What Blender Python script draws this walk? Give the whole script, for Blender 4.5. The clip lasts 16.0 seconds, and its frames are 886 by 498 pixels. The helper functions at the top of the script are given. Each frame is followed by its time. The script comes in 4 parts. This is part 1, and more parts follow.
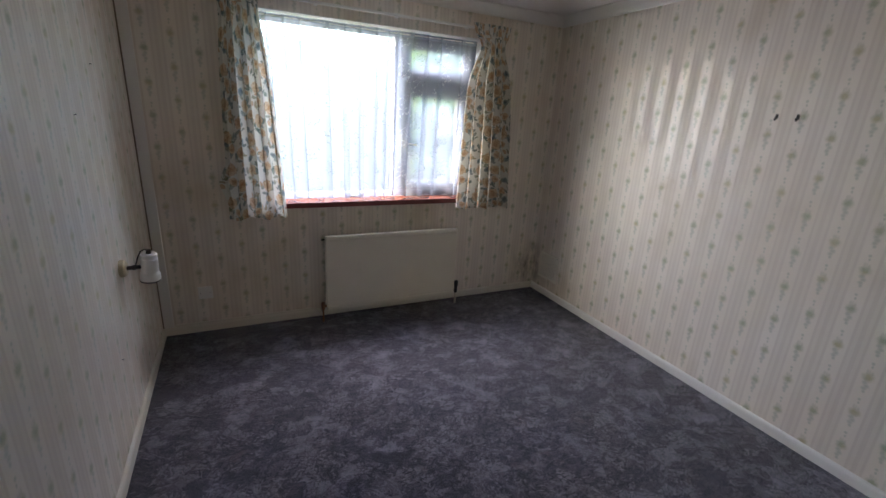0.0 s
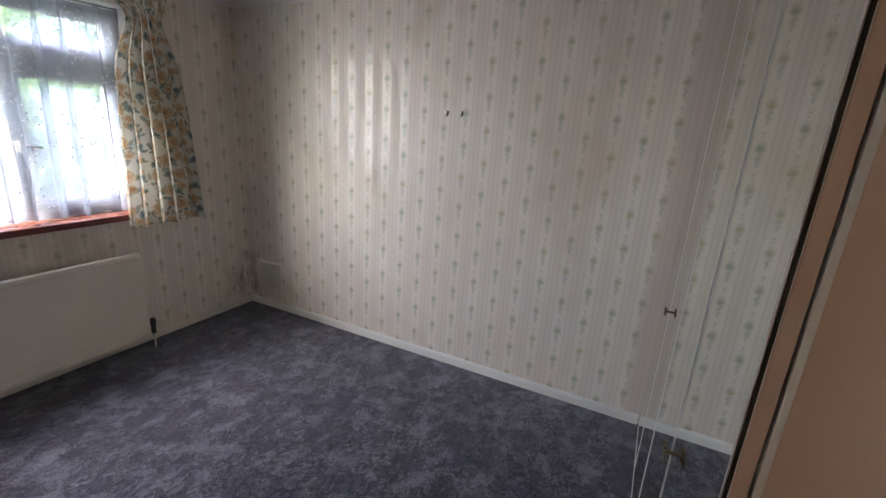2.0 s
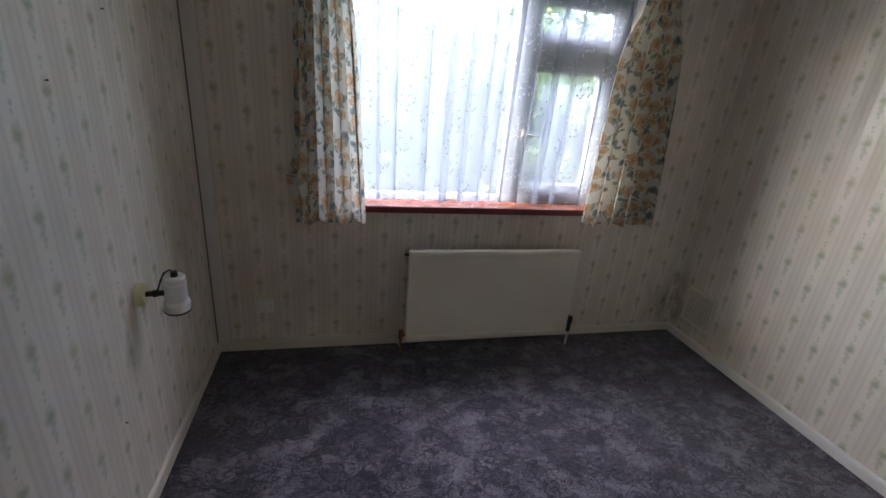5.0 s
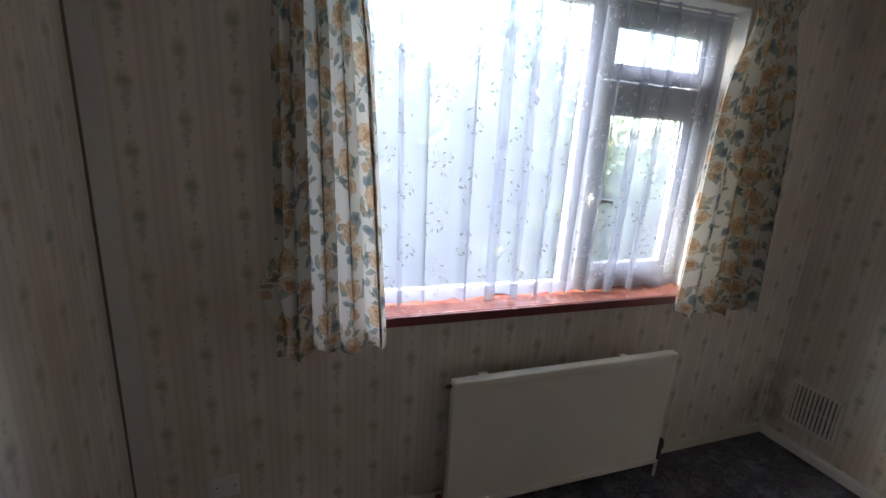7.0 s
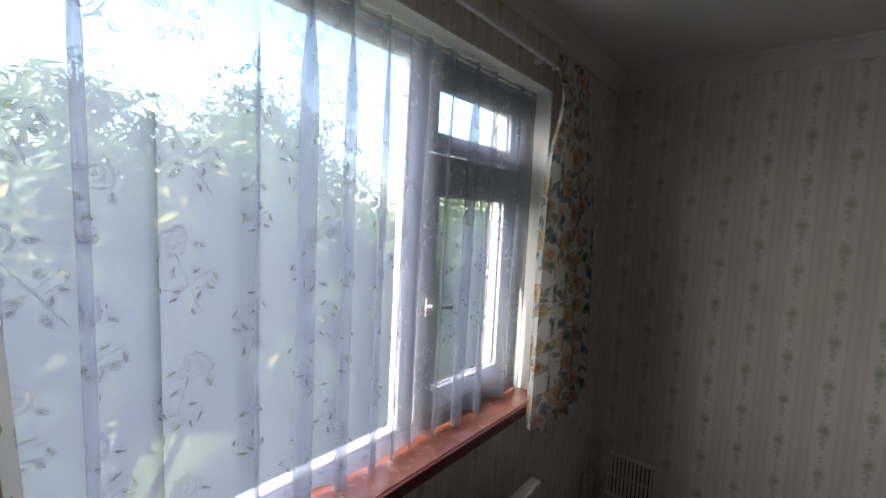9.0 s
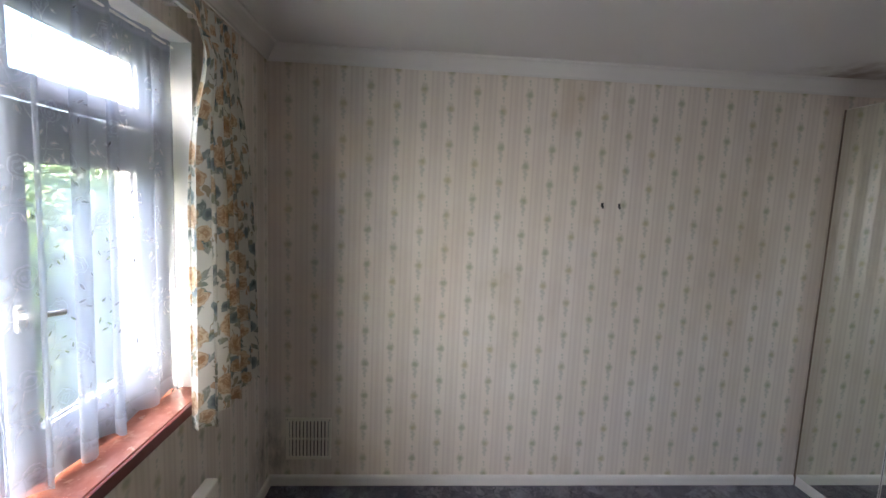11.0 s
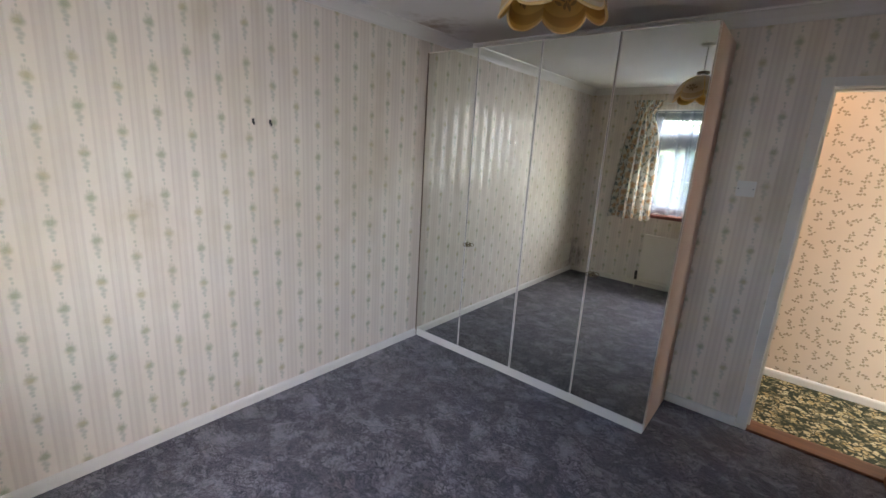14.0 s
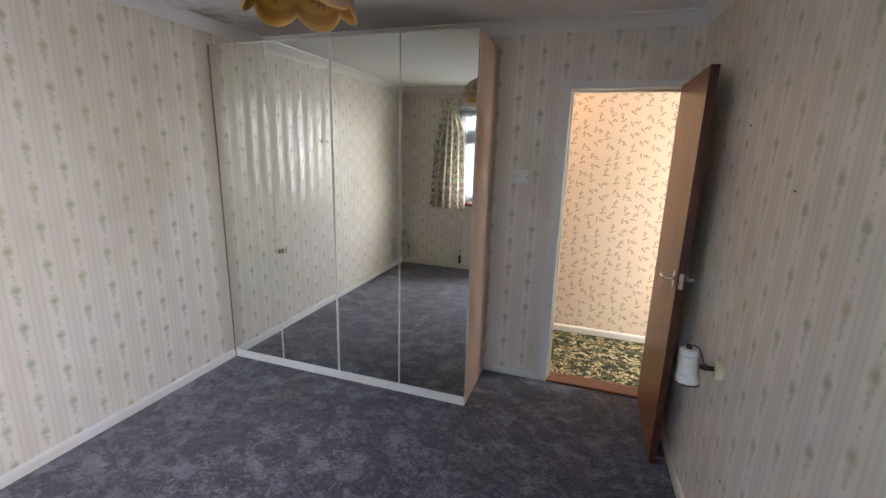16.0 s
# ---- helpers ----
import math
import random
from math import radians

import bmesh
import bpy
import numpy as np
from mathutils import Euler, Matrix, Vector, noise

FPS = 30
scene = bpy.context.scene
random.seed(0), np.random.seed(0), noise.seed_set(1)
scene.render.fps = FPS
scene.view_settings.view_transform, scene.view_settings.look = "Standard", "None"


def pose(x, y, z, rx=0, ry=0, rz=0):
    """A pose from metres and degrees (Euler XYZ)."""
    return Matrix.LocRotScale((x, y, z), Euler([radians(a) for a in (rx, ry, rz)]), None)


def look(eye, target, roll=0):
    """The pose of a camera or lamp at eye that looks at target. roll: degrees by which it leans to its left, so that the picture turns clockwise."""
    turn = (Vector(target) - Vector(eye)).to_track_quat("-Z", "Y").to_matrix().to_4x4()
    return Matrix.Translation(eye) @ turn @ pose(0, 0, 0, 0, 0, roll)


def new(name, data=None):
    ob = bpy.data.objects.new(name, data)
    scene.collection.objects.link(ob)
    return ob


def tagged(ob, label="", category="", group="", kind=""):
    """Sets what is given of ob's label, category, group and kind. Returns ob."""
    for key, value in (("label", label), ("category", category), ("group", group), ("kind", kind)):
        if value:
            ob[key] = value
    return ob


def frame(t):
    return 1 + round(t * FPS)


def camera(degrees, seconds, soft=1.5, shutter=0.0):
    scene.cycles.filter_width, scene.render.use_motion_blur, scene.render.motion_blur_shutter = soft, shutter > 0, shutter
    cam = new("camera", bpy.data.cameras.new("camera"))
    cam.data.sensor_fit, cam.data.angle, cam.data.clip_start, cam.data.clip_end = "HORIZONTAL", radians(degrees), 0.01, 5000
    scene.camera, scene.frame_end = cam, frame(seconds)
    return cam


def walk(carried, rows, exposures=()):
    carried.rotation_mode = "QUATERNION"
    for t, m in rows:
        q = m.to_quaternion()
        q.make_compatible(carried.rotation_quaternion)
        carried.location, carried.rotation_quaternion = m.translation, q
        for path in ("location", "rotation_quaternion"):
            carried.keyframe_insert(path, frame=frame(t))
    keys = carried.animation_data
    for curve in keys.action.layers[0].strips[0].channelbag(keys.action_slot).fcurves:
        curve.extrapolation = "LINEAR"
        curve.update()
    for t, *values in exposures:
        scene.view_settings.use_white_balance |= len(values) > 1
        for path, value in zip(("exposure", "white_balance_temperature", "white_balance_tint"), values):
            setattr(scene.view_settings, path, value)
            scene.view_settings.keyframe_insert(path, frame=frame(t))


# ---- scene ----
cam = camera(91.98, 16.0)
PATH = [
    (0, -0.2515, -0.2887, 1.5634, -25.642, -17.300, 3.329),
    (0.5, -0.2188, -0.1304, 1.5757, -35.318, -16.592, 1.904),
    (1, -0.1959, -0.0768, 1.5780, -47.068, -16.456, 2.108),
    (1.5, -0.1600, -0.0829, 1.5769, -57.677, -16.220, 3.107),
    (2, -0.1513, -0.1099, 1.5752, -64.098, -16.003, 3.621),
    (2.5, -0.1268, -0.1075, 1.5771, -67.846, -15.982, 3.521),
    (3, -0.1013, -0.0398, 1.5782, -64.435, -16.677, 2.927),
    (3.5, -0.0916, 0.0989, 1.5711, -49.971, -17.453, 2.938),
    (4, -0.0635, 0.2263, 1.5583, -34.393, -18.150, 4.617),
    (4.5, -0.0948, 0.3395, 1.5594, -18.849, -19.104, 2.884),
    (4.7, -0.0963, 0.4048, 1.5537, -13.858, -20.425, 4.837),
    (6.8, -0.2379, 1.3654, 1.5242, -16.911, -15.237, 3.833),
    (7, -0.2670, 1.4414, 1.5539, -19.101, -14.502, 3.294),
    (7.5, -0.2988, 1.6001, 1.6034, -24.119, -11.767, 2.920),
    (8, -0.2293, 1.7918, 1.6132, -25.562, -9.137, 2.983),
    (8.5, -0.1418, 1.9595, 1.6184, -34.184, -6.328, 3.096),
    (9, -0.0789, 2.1105, 1.6251, -50.704, -4.411, 2.748),
    (9.5, -0.0731, 2.2371, 1.6520, -71.119, -3.673, 1.913),
    (10, -0.0714, 2.2348, 1.6406, -84.742, -3.284, 2.169),
    (10.2, -0.0672, 2.2101, 1.6381, -87.063, -3.413, 2.234),
    (12.3, -0.0397, 2.0663, 1.6050, -112.138, -11.749, 2.372),
    (12.5, -0.0131, 2.1124, 1.5908, -116.938, -11.968, 2.226),
    (13, 0.0154, 2.1891, 1.5971, -126.882, -12.772, 1.970),
    (13.5, -0.0066, 2.2272, 1.5922, -134.161, -13.720, 2.960),
    (14, -0.0401, 2.2413, 1.5894, -140.592, -13.679, 3.483),
    (14.5, -0.0936, 2.2165, 1.5877, -146.049, -13.554, 3.370),
    (15, -0.1262, 2.1902, 1.5960, -151.047, -13.467, 2.891),
    (15.5, -0.1631, 2.1616, 1.6018, -155.659, -13.302, 2.087),
    (16, -0.2184, 2.1246, 1.6070, -161.388, -13.141, 1.601),
]


def heading(x, y, z, yaw, pitch, roll):
    a, b = radians(yaw), radians(pitch)
    way = Vector((-math.sin(a) * math.cos(b), math.cos(a) * math.cos(b), math.sin(b)))
    return look((x, y, z), Vector((x, y, z)) + way * 2, roll)


EXPOSURES = [(0, 4.35), (1.5, 4.5), (2.5, 4.75), (3.0, 4.75), (4.0, 3.95), (4.5, 4.1), (7.0, 3.85), (8.0, 3.4), (9.0, 2.8), (9.5, 2.9), (10.0, 3.4), (12.5, 5.0), (14.5, 4.95), (16, 5.28)]
walk(cam, [(t, heading(*row)) for t, *row in PATH], EXPOSURES)

# ---- light: daylight from the garden, and the landing beyond the door ----
SUN_WAY = Vector((0.79, -0.135, -0.60)).normalized()
world = bpy.data.worlds.new("daylight")
scene.world = world
world.use_nodes = True
sky = world.node_tree.nodes.new("ShaderNodeTexSky")
sky.sky_type, sky.sun_disc, sky.dust_density = "NISHITA", False, 2.0
sky.sun_elevation = math.asin(-SUN_WAY.z)
sky.sun_rotation = math.atan2(-SUN_WAY.x, -SUN_WAY.y)
world.node_tree.nodes["Background"].inputs["Strength"].default_value = 0.15
world.node_tree.links.new(sky.outputs[0], world.node_tree.nodes["Background"].inputs["Color"])
sun = new("sun", bpy.data.lights.new("sun", "SUN"))
sun.data.energy, sun.data.angle, sun.data.color = 1.3, radians(0.6), (1, 0.94, 0.84)
sun.matrix_world = look((0, 0, 9), Vector((0, 0, 9)) + SUN_WAY)

# added unseen lamp above the bushes, facing the window's head, boosting the sky
sky_lamp = new("sky_fill_lamp", bpy.data.lights.new("sky_fill_lamp", "AREA"))
sky_lamp.data.shape, sky_lamp.data.size, sky_lamp.data.size_y, sky_lamp.data.energy, sky_lamp.data.color = "RECTANGLE", 4.2, 1.2, 32.0, (0.98, 0.89, 0.96)
sky_lamp.matrix_world = look((0.75, 4.75, 3.85), (0.4, 1.2, 0.9))

# added unseen lamp west of the window, for open sky and bright lawn
west_fill = new("west_fill_lamp", bpy.data.lights.new("west_fill_lamp", "AREA"))
west_fill.data.shape, west_fill.data.size, west_fill.data.size_y, west_fill.data.energy, west_fill.data.color = "RECTANGLE", 1.5, 2.4, 13.0, (0.95, 0.895, 0.98)
west_fill.matrix_world = look((-0.98, 4.5, 1.95), (1.1, 1.4, 1.1))

# ---- the room's numbers ----
WEST, EAST, SOUTH, NORTH, TOP = -0.772, 2.265, -0.775, 2.895, 2.385
SPLAY = -0.018                   # the west wall runs slightly out of square
WALL = 0.12                      # thickness of the inner walls
OUTER = 0.27                     # thickness of the window wall
WIN_L, WIN_R, WIN_B, WIN_T = -0.20, 1.520, 0.908, 2.140
DOOR_L, DOOR_R, DOOR_T = -0.70, -0.055, 1.985
HALL_S, HALL_W, HALL_E = -1.735, -2.1, 1.3


def west(y):
    return WEST + SPLAY * y


NET_COVER = 0.46                 # share of a single layer of net that is thread


# ---- node helpers ----
class Nodes:
    def __init__(self, name):
        self.mat = bpy.data.materials.new(name)
        self.mat.use_nodes = True
        self.tree = self.mat.node_tree
        self.bsdf = self.tree.nodes["Principled BSDF"]
        self.out = self.tree.nodes["Material Output"]

    def put(self, socket, value):
        if isinstance(value, bpy.types.NodeSocket):
            self.tree.links.new(value, socket)
        elif isinstance(value, (tuple, list)) and len(value) == 3 and socket.type == "RGBA":
            socket.default_value = (*value, 1)
        else:
            socket.default_value = value

    def node(self, kind, **inputs):
        n = self.tree.nodes.new(kind)
        for key, value in inputs.items():
            self.put(n.inputs[key.replace("_", " ")], value)
        return n

    def math(self, op, a, b=0.0, c=0.0):
        n = self.tree.nodes.new("ShaderNodeMath")
        n.operation = op
        for s, v in zip(n.inputs, (a, b, c)):
            self.put(s, v)
        return n.outputs[0]

    def band(self, value, low, high):
        """0 below low, 1 above high (or the other way round)."""
        n = self.tree.nodes.new("ShaderNodeMapRange")
        n.interpolation_type = "SMOOTHSTEP"
        a, b, flip = (low, high, False) if low < high else (high, low, True)
        self.put(n.inputs[0], value)
        n.inputs[1].default_value, n.inputs[2].default_value = a, b
        n.inputs[3].default_value, n.inputs[4].default_value = (1, 0) if flip else (0, 1)
        return n.outputs[0]

    def mix(self, factor, a, b):
        n = self.tree.nodes.new("ShaderNodeMix")
        n.data_type = "RGBA"
        self.put(n.inputs[0], factor), self.put(n.inputs[6], a), self.put(n.inputs[7], b)
        return n.outputs[2]

    def uv(self):
        n = self.tree.nodes.new("ShaderNodeUVMap")
        n.uv_map = "metres"
        s = self.tree.nodes.new("ShaderNodeSeparateXYZ")
        self.tree.links.new(n.outputs[0], s.inputs[0])
        return n.outputs[0], s.outputs[0], s.outputs[1]

    def place(self):
        return self.tree.nodes.new("ShaderNodeNewGeometry").outputs["Position"]

    def noise(self, vector, scale, detail=3.0, rough=0.55, distort=0.0):
        n = self.node("ShaderNodeTexNoise", Vector=vector, Scale=scale, Detail=detail, Roughness=rough, Distortion=distort)
        return n.outputs["Fac"]

    def voronoi(self, vector, scale, feature="F1", randomness=1.0):
        n = self.tree.nodes.new("ShaderNodeTexVoronoi")
        n.feature = feature
        self.put(n.inputs["Vector"], vector)
        n.inputs["Scale"].default_value = scale
        if "Randomness" in n.inputs:
            n.inputs["Randomness"].default_value = randomness
        return n

    def stretch(self, vector, x, y, z=1.0):
        n = self.tree.nodes.new("ShaderNodeVectorMath")
        n.operation = "MULTIPLY"
        self.put(n.inputs[0], vector)
        n.inputs[1].default_value = (x, y, z)
        return n.outputs[0]

    def shift(self, vector, by):
        n = self.tree.nodes.new("ShaderNodeVectorMath")
        n.operation = "ADD"
        self.put(n.inputs[0], vector), self.put(n.inputs[1], by)
        return n.outputs[0]

    def cells(self, u, v, wide, high, turn=0.0, jitter=0.0):
        """Half-drop repeat: metres from each cell's middle, and three random numbers of the cell."""
        a = self.math("DIVIDE", u, wide)
        col = self.math("FLOOR", a)
        b = self.math("ADD", self.math("DIVIDE", v, high), self.math("MULTIPLY", self.math("PINGPONG", col, 1.0), 0.5))
        row = self.math("FLOOR", b)
        key = self.node("ShaderNodeCombineXYZ", X=col, Y=row, Z=wide * 37)
        dice = self.tree.nodes.new("ShaderNodeTexWhiteNoise")
        self.tree.links.new(key.outputs[0], dice.inputs["Vector"])
        pick = self.node("ShaderNodeSeparateColor", Color=dice.outputs["Color"])
        r, g, c = pick.outputs
        x = self.math("MULTIPLY", self.math("SUBTRACT", self.math("SUBTRACT", a, col), 0.5), wide)
        y = self.math("MULTIPLY", self.math("SUBTRACT", self.math("SUBTRACT", b, row), 0.5), high)
        if jitter:
            x = self.math("ADD", x, self.math("MULTIPLY_ADD", g, 2 * jitter, -jitter))
            y = self.math("ADD", y, self.math("MULTIPLY_ADD", c, 2 * jitter, -jitter))
        if turn:
            q = self.math("MULTIPLY_ADD", r, 2 * turn, -turn)
            co, si = self.math("COSINE", q), self.math("SINE", q)
            x, y = (self.math("ADD", self.math("MULTIPLY", x, co), self.math("MULTIPLY", y, si)),
                    self.math("SUBTRACT", self.math("MULTIPLY", y, co), self.math("MULTIPLY", x, si)))
        return x, y, (r, g, c)

    def axes(self, x, y, cx, cy, rx, ry, degrees=0.0):
        q = radians(degrees)
        c, n = math.cos(q), math.sin(q)
        a = self.math("MULTIPLY_ADD", x, c / rx, self.math("MULTIPLY_ADD", y, n / rx, -(cx * c + cy * n) / rx))
        b = self.math("MULTIPLY_ADD", x, -n / ry, self.math("MULTIPLY_ADD", y, c / ry, (cx * n - cy * c) / ry))
        return a, b

    def disc(self, x, y, cx, cy, rx, ry, degrees=0.0):
        """Distance from an oval's middle; 1 on its rim."""
        a, b = self.axes(x, y, cx, cy, rx, ry, degrees)
        return self.math("SQRT", self.math("MULTIPLY_ADD", a, a, self.math("MULTIPLY", b, b)))

    def blade(self, x, y, cx, cy, rx, ry, degrees=0.0):
        """Like disc, for a leaf with pointed ends."""
        a, b = self.axes(x, y, cx, cy, rx, ry, degrees)
        return self.math("MULTIPLY_ADD", a, a, self.math("ABSOLUTE", b))

    def least(self, *values):
        out = values[0]
        for k in values[1:]:
            out = self.math("MINIMUM", out, k)
        return out

    def bump(self, height, strength, distance=0.002):
        n = self.node("ShaderNodeBump", Height=height, Strength=strength, Distance=distance)
        self.tree.links.new(n.outputs[0], self.bsdf.inputs["Normal"])

    def finish(self, color, rough=0.6, metal=0.0, **more):
        self.put(self.bsdf.inputs["Base Color"], color)
        self.put(self.bsdf.inputs["Roughness"], rough)
        self.put(self.bsdf.inputs["Metallic"], metal)
        for key, value in more.items():
            self.put(self.bsdf.inputs[key.replace("_", " ")], value)
        return self.mat


def plain(name, color, rough=0.5, metal=0.0, wear=0.06, scale=30.0, bump=0.1, **more):
    """Paint, plastic or metal with faint uneven tone and a fine relief."""
    m = Nodes(name)
    p = m.place()
    tone = m.math("MULTIPLY_ADD", m.noise(p, scale * 0.12, 4), 2 * wear, 1 - wear)
    fine = m.noise(p, scale * 6, 2)
    c = m.node("ShaderNodeMix")
    c.data_type, c.blend_type = "RGBA", "MULTIPLY"
    c.inputs[0].default_value = 1
    m.put(c.inputs[6], color), m.put(c.inputs[7], tone)
    if bump:
        m.bump(fine, bump, 0.001)
    return m.finish(c.outputs[2], m.math("MULTIPLY_ADD", m.noise(p, scale * 0.5, 3), 0.12, rough - 0.06), metal, **more)


def wallpaper():
    m = Nodes("striped_floral_wallpaper")
    vec, u, v = m.uv()
    wob = m.noise(vec, 55, 2)
    a = m.math("ADD", m.math("DIVIDE", u, 0.14), -0.43)
    col = m.math("FLOOR", a)
    fu = m.math("MULTIPLY", m.math("SUBTRACT", m.math("SUBTRACT", a, col), 0.5), 0.14)
    au = m.math("ABSOLUTE", fu)
    odd = m.math("MODULO", m.math("ADD", col, 100), 2)
    b = m.math("ADD", m.math("MULTIPLY_ADD", odd, 0.5, -0.356), m.math("DIVIDE", v, 0.187))
    fv = m.math("MULTIPLY", m.math("SUBTRACT", m.math("FRACT", m.math("ADD", b, 50)), 0.5), 0.187)

    def blob(cx, cy, rx, ry, edge=0.7):
        x = m.math("DIVIDE", m.math("SUBTRACT", fu, cx), rx)
        y = m.math("DIVIDE", m.math("SUBTRACT", fv, cy), ry)
        r = m.math("SQRT", m.math("ADD", m.math("MULTIPLY", x, x), m.math("MULTIPLY", y, y)))
        r = m.math("ADD", r, m.math("MULTIPLY_ADD", wob, 0.9, -0.45))
        return m.band(r, 1 + edge, 1 - edge)

    def most(*masks):
        out = masks[0]
        for k in masks[1:]:
            out = m.math("MAXIMUM", out, k)
        return out

    flower = blob(0, -0.001, 0.0175, 0.0175)
    sprig = most(blob(-0.008, 0.023, 0.005, 0.009), blob(0.001, 0.027, 0.003, 0.010), blob(0.009, 0.026, 0.005, 0.010))
    beads = most(blob(0.004, -0.030, 0.0100, 0.009), blob(-0.003, -0.043, 0.0100, 0.009), blob(0.002, -0.058, 0.009, 0.0085), blob(-0.001, -0.073, 0.006, 0.007), blob(0.001, 0.070, 0.006, 0.006), blob(-0.001, 0.052, 0.004, 0.006))
    lines = most(m.math("MULTIPLY", m.band(au, 0.034, 0.039), m.band(au, 0.049, 0.044)), m.band(au, 0.0585, 0.0635))
    fine = m.noise(m.stretch(vec, 220, 6), 1, 2)
    big = m.noise(vec, 1.4, 4)
    base = m.mix(m.band(big, 0.35, 0.7), (0.735, 0.658, 0.565), (0.78, 0.72, 0.64))
    base = m.mix(m.math("MULTIPLY", m.band(au, 0.031, 0.037), 0.28), base, (0.62, 0.555, 0.48))
    base = m.mix(m.math("MULTIPLY", lines, m.math("MULTIPLY_ADD", fine, 0.3, 0.10)), base, (0.53, 0.45, 0.39))
    tint = m.noise(vec, 9, 2)
    flower_c = m.mix(m.band(tint, 0.45, 0.6), (0.30, 0.335, 0.20), (0.42, 0.375, 0.19))
    base = m.mix(m.math("MULTIPLY", beads, 0.50), base, (0.30, 0.345, 0.27))
    base = m.mix(m.math("MULTIPLY", sprig, 0.34), base, (0.38, 0.37, 0.28))
    base = m.mix(m.math("MULTIPLY", flower, m.math("MULTIPLY_ADD", m.noise(vec, 130, 2), 0.5, 0.52)), base, flower_c)
    # old damp: mould by the air brick's corner and one yellow drip mark
    p = m.place()

    def near(x, y, z, r0, r1):
        d = m.node("ShaderNodeVectorMath")
        d.operation = "DISTANCE"
        m.put(d.inputs[0], p)
        d.inputs[1].default_value = (x, y, z)
        return m.band(m.math("ADD", d.outputs["Value"], m.math("MULTIPLY_ADD", m.noise(p, 7, 5), 0.5, -0.25)), r0, r1)

    mould = m.math("MULTIPLY", near(EAST, NORTH, 0.22, 0.32, 0.0), m.band(m.noise(m.stretch(p, 1, 1, 0.5), 16, 6, 0.65), 0.34, 0.7))
    base = m.mix(m.math("MULTIPLY", mould, 0.72), base, (0.07, 0.06, 0.045))
    base = m.mix(m.math("MULTIPLY", near(EAST, 1.655, 1.20, 0.06, -0.05), 0.55), base, (0.42, 0.31, 0.14))
    sep = m.node("ShaderNodeSeparateXYZ", Vector=p)
    # brown upright band on the east wall next to the wardrobe
    brown_band = m.math("ADD", sep.outputs[1], m.math("MULTIPLY_ADD", m.noise(m.stretch(p, 1, 1, 0.3), 6, 4), 0.016, -0.008))
    brown_band = m.math("MULTIPLY", m.math("MULTIPLY", m.band(brown_band, -0.130, -0.175), m.band(brown_band, -0.30, -0.26)), m.band(sep.outputs[0], EAST - 0.02, EAST - 0.01))
    base = m.mix(m.math("MULTIPLY", brown_band, 0.38), base, (0.36, 0.27, 0.22))
    old = m.band(m.noise(m.stretch(p, 1, 1, 0.5), 2.2, 5), 0.5, 0.75)
    base = m.mix(m.math("MULTIPLY", old, 0.40), base, (0.46, 0.36, 0.23))
    m.bump(m.math("ADD", m.math("MULTIPLY", fine, 0.6), m.math("MULTIPLY", lines, -0.5)), 0.35, 0.0015)
    rough = m.math("MULTIPLY_ADD", m.band(au, 0.030, 0.036), 0.26, 0.35)
    return m.finish(base, m.math("ADD", rough, m.math("MULTIPLY", flower, 0.1)), Specular_IOR_Level=0.78)


def hall_paper():
    m = Nodes("peach_leaf_sprig_wallpaper")
    vec, u, v = m.uv()
    w = m.node("ShaderNodeTexNoise", Vector=vec, Scale=40.0, Detail=2.0)
    sep = m.node("ShaderNodeSeparateXYZ", Vector=m.shift(vec, m.stretch(w.outputs["Color"], 0.012, 0.012, 0)))
    x, y, _ = m.cells(sep.outputs[0], sep.outputs[1], 0.092, 0.100, 1.5, 0.016)
    d = m.least(*[m.blade(x, y, cx, cy, 0.0094, 0.0066, q) for cx, cy, q in ((-0.022, 0.008, 35), (-0.009, 0.018, 100), (0.003, 0.007, 150), (0.020, -0.012, -30), (0.029, -0.001, 60), (0.004, -0.022, 80), (-0.030, 0.022, 120))])
    stems = m.least(m.disc(x, y, 0.002, 0.0, 0.028, 0.0011, -24), m.disc(x, y, 0.010, -0.012, 0.014, 0.0010, 40))
    mask = m.math("MAXIMUM", m.band(d, 1.15, 0.8), m.math("MULTIPLY", m.band(stems, 1.2, 0.8), 0.8))
    base = m.mix(m.noise(vec, 3, 4), (0.70, 0.575, 0.45), (0.76, 0.645, 0.52))
    tone = m.mix(m.band(m.noise(vec, 30, 2), 0.4, 0.6), (0.20, 0.12, 0.045), (0.27, 0.23, 0.11))
    m.bump(m.noise(vec, 300, 2), 0.15, 0.001)
    return m.finish(m.mix(m.math("MULTIPLY", mask, 0.66), base, tone), 0.6)


